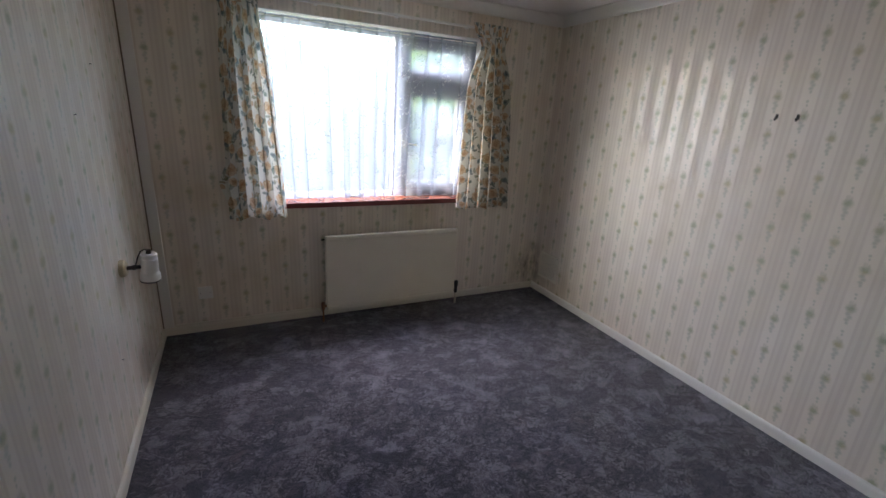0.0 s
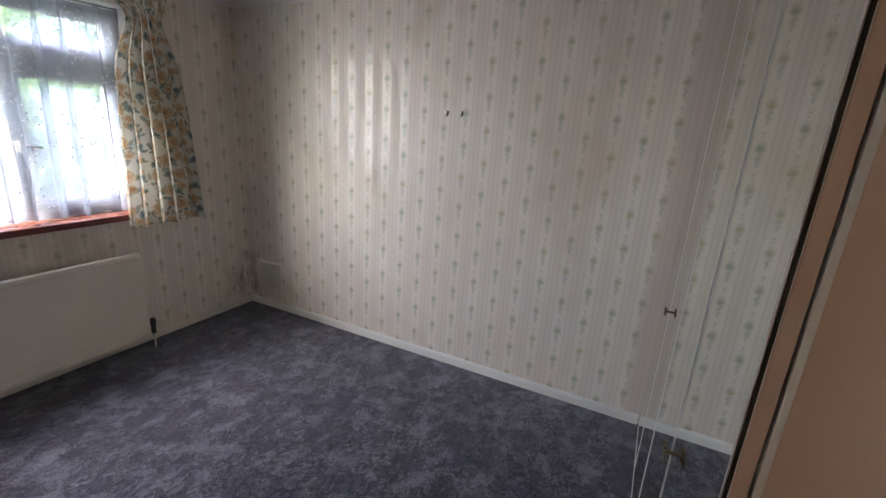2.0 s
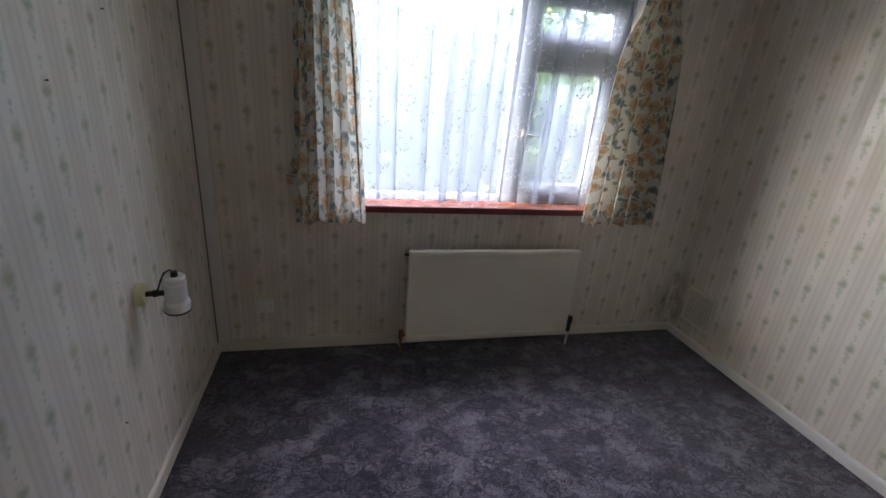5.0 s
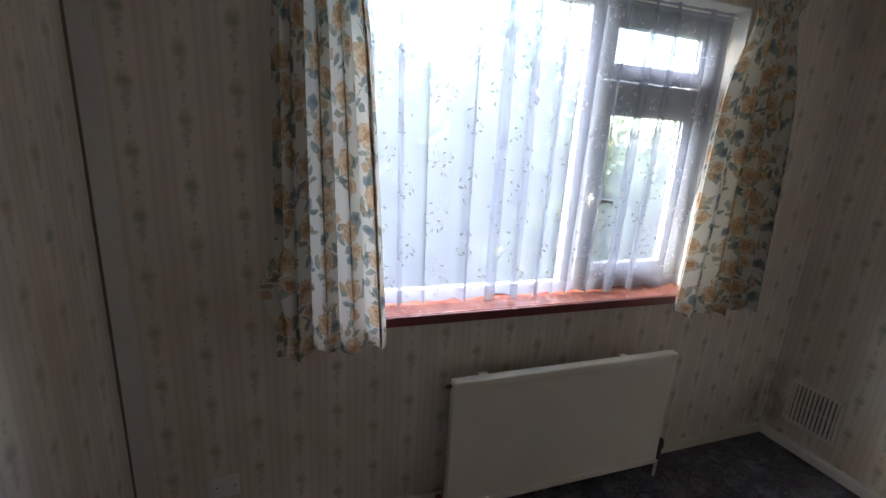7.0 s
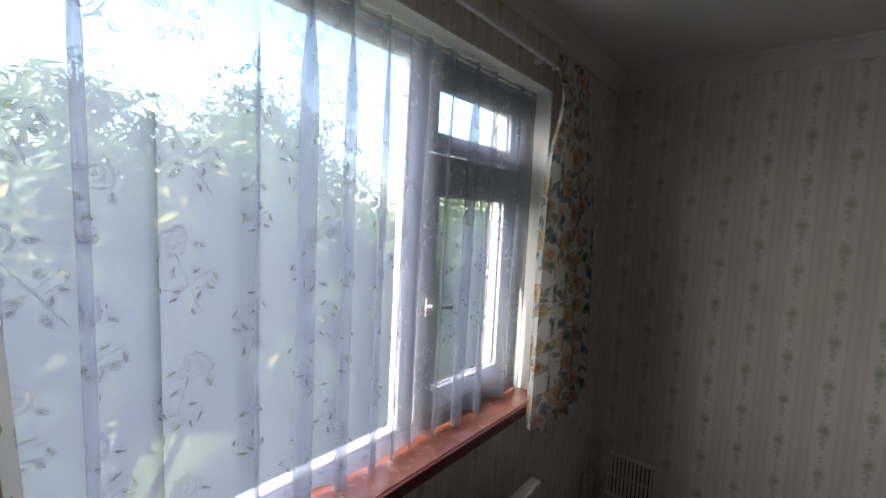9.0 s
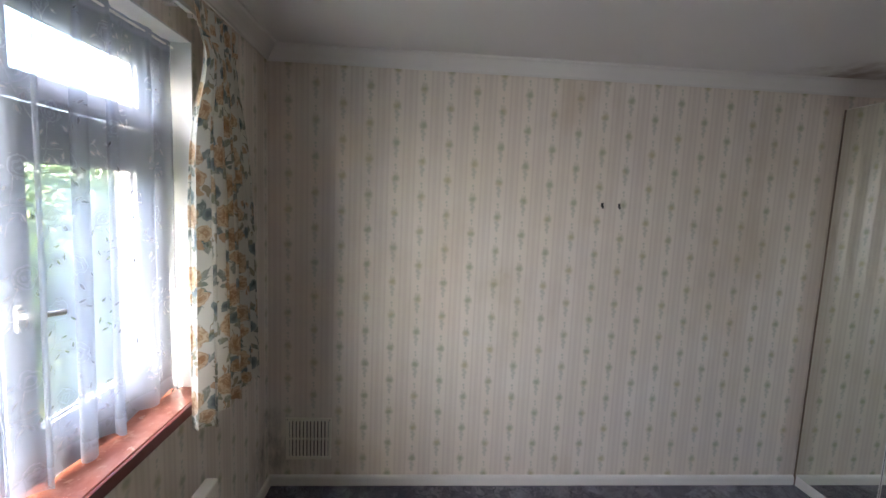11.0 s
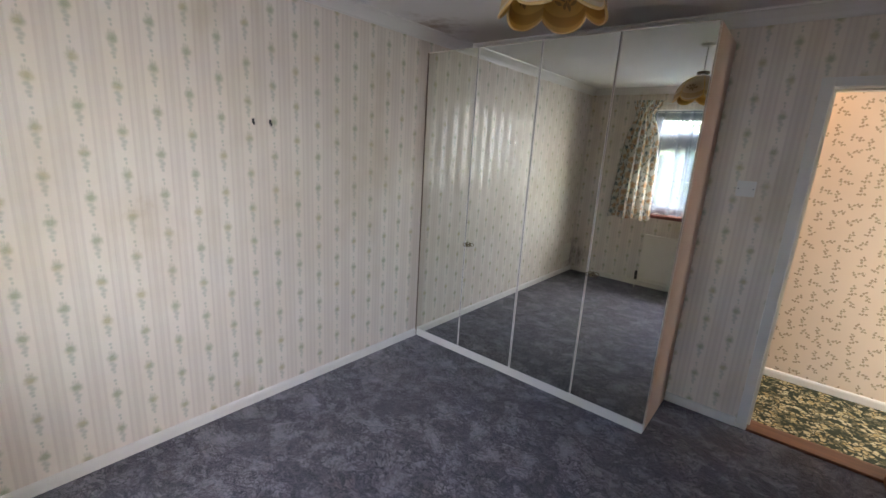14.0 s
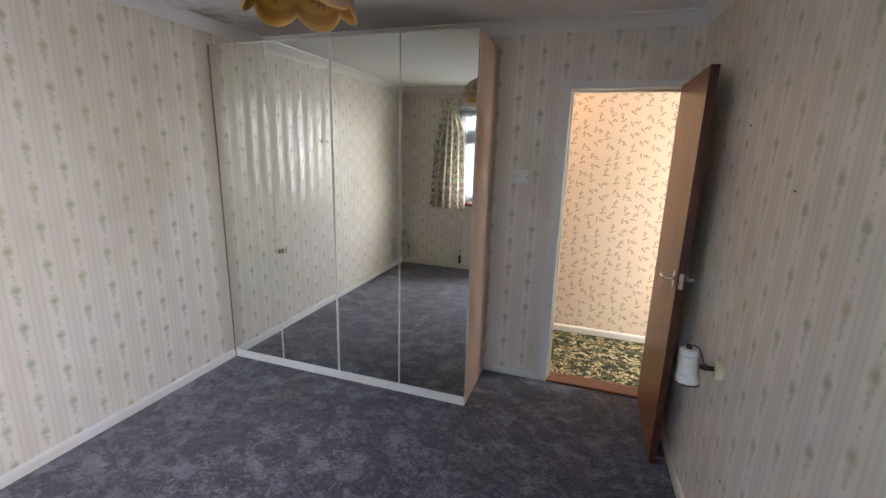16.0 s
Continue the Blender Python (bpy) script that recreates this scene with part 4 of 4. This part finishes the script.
for y in (VY0 + 0.008, VY1 - 0.008):
    part("screw", tube([(EAST - 0.0125, y, VZ1 - 0.008), (EAST - 0.010, y, VZ1 - 0.008)], 0.0032, 8), BLACK, vent, "small dark fixing screw")
for k in range(slats):
    y = VY0 + 0.016 + (VY1 - VY0 - 0.032) * (k + 0.5) / slats
    part("slat", box(EAST - 0.0095, EAST - 0.001, y - 0.0062, y + 0.0062, VZ0 + 0.016, VZ1 - 0.016, None, 0.0015), GRILLE, vent)

# ---- picture hooks, nails, socket plate ----
for y in (1.088, 0.992):
    hook = thing("picture_hook", (EAST, y, 1.648), "small dark metal picture hook on the papered wall", "hook", "pair of picture hooks")
    bm = box(EAST - 0.003, EAST + 0.001, y - 0.006, y + 0.006, 1.642, 1.664)
    tube([(EAST - 0.002, y, 1.644), (EAST - 0.010, y, 1.634), (EAST - 0.018, y, 1.638), (EAST - 0.018, y, 1.648)], 0.003, 6, bm)
    part("plate", bm, BLACK, hook)
    part("nail", tube([(EAST - 0.008, y, 1.668), (EAST + 0.001, y, 1.657)], 0.0022, 6), CHROME, hook)
for y, z in ((0.154, 1.725), (0.62, 1.515), (0.517, 0.445), (2.161, 1.691), (1.81, 1.49), (1.826, 0.434)):
    WX = west(y)
    nail = thing("wall_nail", (WX, y, z), "tiny dark nail driven into the papered wall", "nail", "nails in the wall")
    part("shank", tube([(WX - 0.001, y, z), (WX + 0.006, y, z + 0.001)], 0.0016, 6), BLACK, nail)
    part("head", tube([(WX + 0.006, y, z + 0.001), (WX + 0.0075, y, z + 0.001)], 0.0034, 8), BLACK, nail)
sock = thing("blank_plate", (-0.545, NORTH, 0.29), "white square blank socket plate low on the wall", "socket plate")
part("plate", box(-0.59, -0.50, NORTH - 0.008, NORTH + 0.001, 0.245, 0.335, None, 0.003), PLASTIC, sock)
for x in (-0.575, -0.515):
    part("screw", tube([(x, NORTH - 0.0095, 0.29), (x, NORTH - 0.007, 0.29)], 0.0035, 8), CHROME, sock)
switch = thing("light_switch", (0.218, SOUTH, 1.445), "white double rocker light switch on the wall", "switch")
part("plate", box(0.172, 0.264, SOUTH - 0.001, SOUTH + 0.009, 1.402, 1.490, None, 0.003), PLASTIC, switch)
for x in (0.202, 0.234):
    part("rocker", box(x - 0.008, x + 0.008, SOUTH + 0.008, SOUTH + 0.013, 1.430, 1.462, None, 0.002), PLASTIC, switch)
    part("screw", tube([(0.182 if x < 0.21 else 0.254, SOUTH + 0.008, 1.446), (0.182 if x < 0.21 else 0.254, SOUTH + 0.0105, 1.446)], 0.0035, 8), CHROME, switch)

# ---- mirrored wardrobe: overlaid doors on a laminate carcass ----
ward = thing("wardrobe", (1.33, SOUTH, 0), "tall fitted wardrobe with four mirrored doors and brown laminate side", "wardrobe")
F = WARD_Y - 0.004               # the mirrors' face
CASE_Y = F - 0.029               # the carcass's front
part("side_panel", box(WARD_X, WARD_X + 0.018, SOUTH + 0.002, CASE_Y - 0.009, 0, WARD_H, None, 0.0012), LAMINATE, ward, "pinkish brown laminate side panel")
part("side_edge", box(WARD_X - 0.0006, WARD_X + 0.0186, CASE_Y - 0.0095, CASE_Y, 0, WARD_H, None, 0.0015), WHITE, ward, "white edging strip")
part("side_panel", box(EAST - 0.022, EAST - 0.002, SOUTH + 0.002, CASE_Y, 0, WARD_H, None, 0.0012), LAMINATE, ward)
part("top_panel", box(WARD_X + 0.018, EAST - 0.022, SOUTH + 0.002, CASE_Y, WARD_H - 0.02, WARD_H - 0.0005), LAMINATE, ward)
part("back_panel", box(WARD_X + 0.018, EAST - 0.022, SOUTH + 0.001, SOUTH + 0.008, 0.06, WARD_H - 0.02), LAMINATE, ward)
half = 1.330
part("filler_strip", box(EAST - 0.0125, EAST - 0.0006, CASE_Y + 0.001, F - 0.003, 0.0, WARD_H, None, 0.001), FILLER, ward, "brown wooden filler strip against the wall")
part("plinth", box(WARD_X + 0.0005, half - 0.001, CASE_Y + 0.0015, F - 0.002, 0, 0.062, None, 0.002), WHITE, ward, "white kickboard")
part("plinth", box(half + 0.001, EAST - 0.017, CASE_Y + 0.0015, F - 0.002, 0, 0.062, None, 0.002), WHITE, ward, "white kickboard")
# black sheet that puts the shade into the door gaps
part("gap_shade", box(WARD_X + 0.02, EAST - 0.024, CASE_Y - 0.02, CASE_Y - 0.012, 0.062, WARD_H - 0.02), DARK, ward, "black sheet painting the shade in the gaps between the doors")
edges = [WARD_X - 0.0022, 0.868, half, 1.802, EAST - 0.014]
for k in range(4):
    x0, x1 = edges[k] + 0.0022, edges[k + 1] - 0.0022
    door = part("door", box(x0 + 0.0008, x1 - 0.0008, F - 0.0255, F - 0.0072, 0.0665, WARD_H - 0.0025, None, 0.001, 1), LAMINATE, ward, "mirrored door on a tan board")
    part("facing", box(x0 + 0.0004, x1 - 0.0004, F - 0.0073, F - 0.0056, 0.066, WARD_H - 0.002), WHITE, door, "thin white facing")
    part("backing", box(x0, x1, F - 0.0057, F - 0.0011, 0.0655, WARD_H - 0.0015), DARK, door, "black glass edge")
    part("mirror", box(x0, x1, F - 0.0012, F, 0.0655, WARD_H - 0.0015), MIRROR, door, "full-height mirror glass, slightly hazed")
    for e, on in ((x0, k == 0), (x1, k == 0), (x0, k == 1), (x1, k == 1), (x0, k == 2), (x1, k == 2), (x0, k == 3)):
        if on:
            w = 0.0048 if k == 1 and e == x1 or e == x0 and k == 2 else 0.0032
            part("edge_strip", box(e - w, e, F - 0.001, F + 0.0016, 0.066, WARD_H - 0.002) if e == x1 else box(e, e + w, F - 0.001, F + 0.0016, 0.066, WARD_H - 0.002), WHITE, door, "pale edge strip")
    part("top_edge", box(x0, x1, F - 0.0055, F + 0.0008, WARD_H - 0.0052, WARD_H, None, 0.001, 1), OLD_WHITE, door, "narrow pale top edging")
    if k in (0, 2):
        x = x1 - 0.030
        z = 0.885
        bm = tube([(x, F - 0.002, z), (x, F + 0.020, z)], 0.005, 8)
        box(x - 0.004, x + 0.004, F + 0.014, F + 0.022, z - 0.014, z + 0.014, bm, 0.002)
        for side in (-1, 1):
            tube([(x + side * (0.019 + 0.015 * math.cos(q * math.tau / 12)), F + 0.019, z + 0.010 * math.sin(q * math.tau / 12)) for q in range(13)], 0.0024, 6, bm)
        part("handle", bm, BRASS, door, "small tarnished twin-loop pull")

# ---- door, lining and threshold ----
bm = box(DOOR_R, DOOR_R + 0.029, SOUTH - WALL - 0.006, SOUTH + 0.004, 0, DOOR_T + 0.028, None, 0.002)
box(DOOR_L - 0.029, DOOR_L, SOUTH - WALL - 0.006, SOUTH + 0.004, 0, DOOR_T + 0.028, bm, 0.002)
box(DOOR_L - 0.001, DOOR_R + 0.001, SOUTH - WALL - 0.006, SOUTH + 0.004, DOOR_T, DOOR_T + 0.0285, bm, 0.002)
box(DOOR_R - 0.012, DOOR_R + 0.001, SOUTH - WALL + 0.02, SOUTH - 0.042, 0.012, DOOR_T, bm, 0.002)
box(DOOR_L - 0.001, DOOR_R - 0.011, SOUTH - WALL + 0.02, SOUTH - 0.042, DOOR_T - 0.012, DOOR_T + 0.001, bm, 0.002)
structure("trim_door_lining", bm, OLD_WHITE, "cream painted wooden door lining with stop beads", "door frame")
bm = box(DOOR_R + 0.004, DOOR_R + 0.058, SOUTH + 0.0005, SOUTH + 0.014, 0, DOOR_T + 0.05, None, 0.004)
box(WEST + 0.017, DOOR_L - 0.004, SOUTH + 0.0005, SOUTH + 0.014, 0, DOOR_T + 0.05, bm, 0.004)
box(DOOR_L - 0.0045, DOOR_R + 0.0045, SOUTH + 0.001, SOUTH + 0.0135, DOOR_T + 0.004, DOOR_T + 0.0495, bm, 0.004)
structure("trim_architrave", bm, WHITE, "narrow white painted architrave round the doorway", "architrave")
structure("threshold", box(DOOR_L - 0.002, DOOR_R + 0.002, SOUTH - WALL - 0.004, SOUTH + 0.012, -0.01, 0.016, None, 0.005), THRESH, "worn red-brown wooden door threshold", "threshold")

leaf = thing("door_1", (-0.695, SOUTH + 0.02, 0), "open varnished red-brown veneered flush door with chrome levers", "door", "", "structure")
LY0, LY1, LX0, LX1 = SOUTH + 0.012, -0.100, -0.692, -0.655
part("door_leaf", box(LX0, LX1, LY0, LY1 - 0.006, 0.012, 1.992, None, 0.002), TEAK, leaf)
part("lipping", box(LX0 + 0.0005, LX1 - 0.0005, LY1 - 0.0065, LY1, 0.012, 1.992, None, 0.001), LIPPING, leaf, "dark red-brown stained edge lipping")
for side, x in ((1, LX1), (-1, LX0)):
    bm = box(min(x, x + side * 0.006), max(x, x + side * 0.006), LY1 - 0.072, LY1 - 0.038, 0.980, 1.060, None, 0.002)
    tube([(x + side * 0.005, LY1 - 0.055, 1.02), (x + side * 0.045, LY1 - 0.055, 1.02), (x + side * 0.050, LY1 - 0.062, 1.02), (x + side * 0.050, LY1 - 0.128, 1.018)], 0.0085, 10, bm)
    part("door_handle", bm, CHROME, leaf, "chrome lever handle on a plate")
bm = box(LX0 + 0.008, LX1 - 0.008, LY1 - 0.001, LY1 + 0.0015, 0.982, 1.058, None, 0.001)
box(LX0 + 0.012, LX1 - 0.012, LY1, LY1 + 0.009, 1.0, 1.02, bm, 0.002)
part("latch", bm, CHROME, leaf, "chrome latch plate")
for z in (0.22, 1.75):
    part("hinge", tube([(LX1 - 0.002, LY0 - 0.004, z), (LX1 - 0.002, LY0 - 0.004, z + 0.075)], 0.006, 8), CHROME, leaf)
stop = thing("door_stop", (west(-0.13), -0.06, 0.05), "small metal door stop on the skirting", "door stop")
part("rod", tube([(WEST + 0.014, -0.13, 0.035), (WEST + 0.075, -0.13, 0.035)], 0.004, 8), CHROME, stop)
part("tip", tube([(WEST + 0.073, -0.13, 0.035), (WEST + 0.088, -0.13, 0.035)], 0.009, 10), PLASTIC, stop, "white rubber tip")


# ---- reading lamps on the west wall ----
def reading_lamp(y, z, swing):
    wx = west(y)
    ob = thing("wall_lamp", (wx, y, z), "small white swivel reading lamp on a cream wall plate", "wall lamp", "reading lamps on the wall")
    part("wall_plate", lathe([(0, 0), (0.040, 0), (0.042, 0.006), (0.040, 0.020), (0.032, 0.028), (0, 0.028)], 24, pose(wx - 0.001, y, z, 0, 90, 0)), CREAM, ob, "yellowed cream round wall plate", smooth=False)
    bm = tube([(wx + 0.026, y, z), (wx + 0.055, y + swing * 0.2, z), (wx + 0.09, y + swing * 0.6, z - 0.002)], 0.010, 10)
    lathe([(0, -0.012), (0.010, -0.010), (0.013, 0), (0.010, 0.010), (0, 0.012)], 10, Matrix.Translation((wx + 0.055, y + swing * 0.2, z)), bm)
    part("arm", bm, BLACK, ob, "black jointed arm")
    cx, cy = wx + 0.115, y + swing
    tilt = pose(cx, cy, z + 0.004, 6, 4, 0)
    head = part("shade", lathe([(0, 0.060), (0.030, 0.060), (0.035, 0.055), (0.035, 0.036), (0.037, 0.034), (0.037, -0.035), (0.043, -0.050), (0.044, -0.082), (0.040, -0.082), (0.034, -0.03), (0, 0.02)], 28, tilt), PLASTIC, ob, "white plastic cylinder shade", smooth=False)
    part("rim", lathe([(0.0445, -0.084), (0.0455, -0.080), (0.0445, -0.076), (0.042, -0.080), (0.0445, -0.084)], 28, tilt), BLACK, head, "thin black rim")
    part("cap", lathe([(0, 0.060), (0.012, 0.060), (0.010, 0.078), (0, 0.080)], 12, tilt), BLACK, head, "black cord grip")
    part("bulb", lathe([(0, -0.05), (0.014, -0.044), (0.02, -0.028), (0.014, -0.008), (0.010, 0.01), (0, 0.012)], 14, tilt), PLASTIC, head, "frosted bulb")
    part("cord", tube([(cx, cy, z + 0.074), (cx - 0.010, cy, z + 0.084), (cx - 0.028, cy - swing * 0.2, z + 0.074), (cx - 0.042, cy - swing * 0.35, z + 0.045), (wx + 0.062, y + swing * 0.3, z + 0.010)], 0.0032, 8), BLACK, ob, "black flex loop")
    return ob


reading_lamp(0.315, 0.790, -0.01)
reading_lamp(2.064, 0.787, 0.02)

# ---- pendant with a scalloped shade ----
PX, PY, PZ = 0.67, 0.91, 1.990
pend = thing("pendant_lamp", (PX, PY, TOP), "amber and cream scalloped fabric pendant lampshade on a short flex", "ceiling lamp")
part("ceiling_rose", lathe([(0, TOP + 0.001), (0.042, TOP + 0.001), (0.040, TOP - 0.016), (0.018, TOP - 0.026), (0, TOP - 0.026)], 20, Matrix.Translation((PX, PY, 0))), PLASTIC, pend)
part("flex", tube([(PX, PY, TOP - 0.02), (PX, PY, 2.20)], 0.0035, 8), PLASTIC, pend)
PETALS = 6


def petal(k, shrink, drop):
    bm = bmesh.new()
    uv = bm.loops.layers.uv.new("metres")
    grid, cols, rows = [], 12, 12
    for j in range(rows + 1):
        line = []
        t = j / rows
        for i in range(cols + 1):
            s = i / cols * 2 - 1
            a = (k + 0.68 + 0.5 * s) * math.tau / PETALS
            low = t * (1 - 0.13 * abs(s) ** 2.4)
            r = 0.040 + 0.116 * math.sin(min(1, low * 1.02) * math.pi / 2) ** 0.9
            r = r * (1 - 0.035 * abs(s) ** 3 * t) + 0.010 * t * (1 - s * s) - shrink
            z = PZ + 0.180 - 0.070 * low - 0.110 * low ** 2.4 + drop
            line.append(bm.verts.new((PX + r * math.cos(a), PY + r * math.sin(a), z)))
        grid.append(line)
    for j in range(rows):
        for i in range(cols):
            f = bm.faces.new((grid[j][i], grid[j + 1][i], grid[j + 1][i + 1], grid[j][i + 1]))
            f.smooth = True
            for l, (a, b) in zip(f.loops, ((i, j), (i, j + 1), (i + 1, j + 1), (i + 1, j))):
                l[uv].uv = (k + a * 0.012, b * 0.018)
    edge = [v.co.copy() for v in grid[-1]]
    ribs = [line[0].co.copy() for line in grid]
    return bm, edge, ribs


for k in range(PETALS):
    bm, edge, rib = petal(k, 0.0, 0.0)
    outer = part("petal", bm, SHADE_OUT, pend, "cream floral shade panel", uv=False)
    bm, _, _ = petal(k, 0.004, -0.001)
    part("lining", bm, SHADE_IN, outer, "amber lining", uv=False)
    part("braid", tube(edge, 0.0046, 6), GOLD, outer, "gold braid edging")
    part("rib", tube(rib, 0.0038, 6), GOLD, pend, "gold piping along the seam")
part("gallery", lathe([(0.012, 2.206), (0.040, 2.200), (0.044, 2.190), (0.040, 2.184), (0.012, 2.184)], 20, Matrix.Translation((PX, PY, 0))), BRASS, pend, "brass shade ring")
part("bulb", lathe([(0, 2.06), (0.018, 2.065), (0.029, 2.09), (0.022, 2.12), (0.014, 2.14), (0.014, 2.19), (0, 2.19)], 18, Matrix.Translation((PX, PY, 0))), PLASTIC, pend, "unlit white bulb", smooth=True)

# ---- garden ----
structure("ground", box(-600, 600, NORTH + OUTER - 0.02, 900, -0.9, -0.35), LAWN, "rough garden lawn in sunlight", "lawn")
structure("wall_outer_footing", box(WEST - WALL, EAST + WALL, NORTH + OUTER - 0.02, NORTH + OUTER + 0.004, -0.4, 0.80), BRICK, "red-brown brick below the window", "wall")


def leaves(centres, count, size, rng, name):
    """Whorls of long leathery leaves, each bent along its rib."""
    verts, faces = [], []
    for c, axis in centres:
        q = axis.to_track_quat("Z", "Y")
        turn = rng.uniform(0, math.tau)
        for k in range(count):
            a = turn + k * math.tau / count + rng.uniform(-0.25, 0.25)
            ln, wd, droop = size * rng.uniform(0.7, 1.25), size * rng.uniform(0.13, 0.19), rng.uniform(-0.75, 0.55)
            out = Vector((math.cos(a), math.sin(a), droop)).normalized()
            side = Vector((-math.sin(a), math.cos(a), rng.uniform(-0.3, 0.3)))
            up = out.cross(side)
            tip = out * ln - up * 0.2 * ln
            pts = (out * 0.01, out * ln * 0.45 + side * wd + up * wd * 0.4, tip, out * ln * 0.45 - side * wd + up * wd * 0.4, out * ln * 0.5)
            b = len(verts)
            verts.extend(c + q @ p for p in pts)
            faces.extend(((b, b + 4, b + 1), (b + 1, b + 4, b + 2), (b, b + 3, b + 4), (b + 3, b + 2, b + 4)))
    me = bpy.data.meshes.new(name)
    me.from_pydata([tuple(v) for v in verts], [], faces)
    me.materials.append(LEAF)
    return me


def shrub(x, y, base, wide, tall, whorls, seed, label, size=0.14):
    rng = random.Random(seed)
    ob = thing("rhododendron_bush", (x, y, base), label, "bush", "bushes outside the window")
    lobes = [(Vector((x + rng.uniform(-0.7, 0.7) * wide, y + rng.uniform(-0.35, 0.35) * wide, base + tall * rng.uniform(0.25, 0.86))), rng.uniform(0.28, 0.52) * wide) for _ in range(13)]
    spots = []
    while len(spots) < whorls:
        c, r = rng.choice(lobes)
        d = Vector((rng.gauss(0, 1), rng.gauss(0, 1), rng.gauss(0.2, 1))).normalized()
        p = c + d * r * rng.uniform(0.55, 1.08)
        if p.z < base + 0.1 or p.z > base + tall * 1.1:
            continue
        spots.append((p, (d + Vector((0, 0, 0.7))).normalized()))
    bm = bmesh.new()
    for c, r in lobes:
        foot = Vector((x + rng.uniform(-0.15, 0.15), y + rng.uniform(-0.15, 0.15), base - 0.05))
        mid = foot.lerp(c, 0.5) + Vector((rng.uniform(-0.15, 0.15), rng.uniform(-0.15, 0.15), 0.1))
        tube([foot, mid, c, c + (c - mid) * 0.5], 0.035, 6, bm, 0.008)
    part("stems", bm, BARK, ob, "bare grey-brown stems")
    crown = new("crown", leaves(spots, 7, size, rng, "crown"))
    crown.parent = ob
    crown.matrix_parent_inverse = ob.matrix_basis.inverted()
    return ob


G = -0.35
shrub(0.55, 5.1, G, 1.25, 2.7, 1300, 11, "tall rhododendron bush with dark leathery leaves, sunlit on top")
shrub(2.5, 5.3, G, 1.4, 2.25, 1200, 12, "dense rhododendron bush with dark leathery leaves")
shrub(4.8, 5.6, G, 1.5, 2.3, 1000, 13, "broad rhododendron bush shading the garden")
shrub(1.5, 7.6, G, 1.9, 2.9, 1100, 14, "large rhododendron bush standing further back", 0.17)
shrub(7.0, 4.6, G, 1.5, 2.5, 800, 15, "broad evergreen bush near the house wall")
shrub(-4.6, 9.0, G, 2.2, 2.6, 900, 16, "low sunlit garden bush across the lawn", 0.18)
shrub(-1.9, 12.5, G, 2.6, 3.0, 900, 17, "distant sunlit garden bush across the lawn", 0.2)
shrub(6.0, 11.5, G, 3.0, 4.6, 1100, 18, "tall distant garden bush behind the others", 0.2)
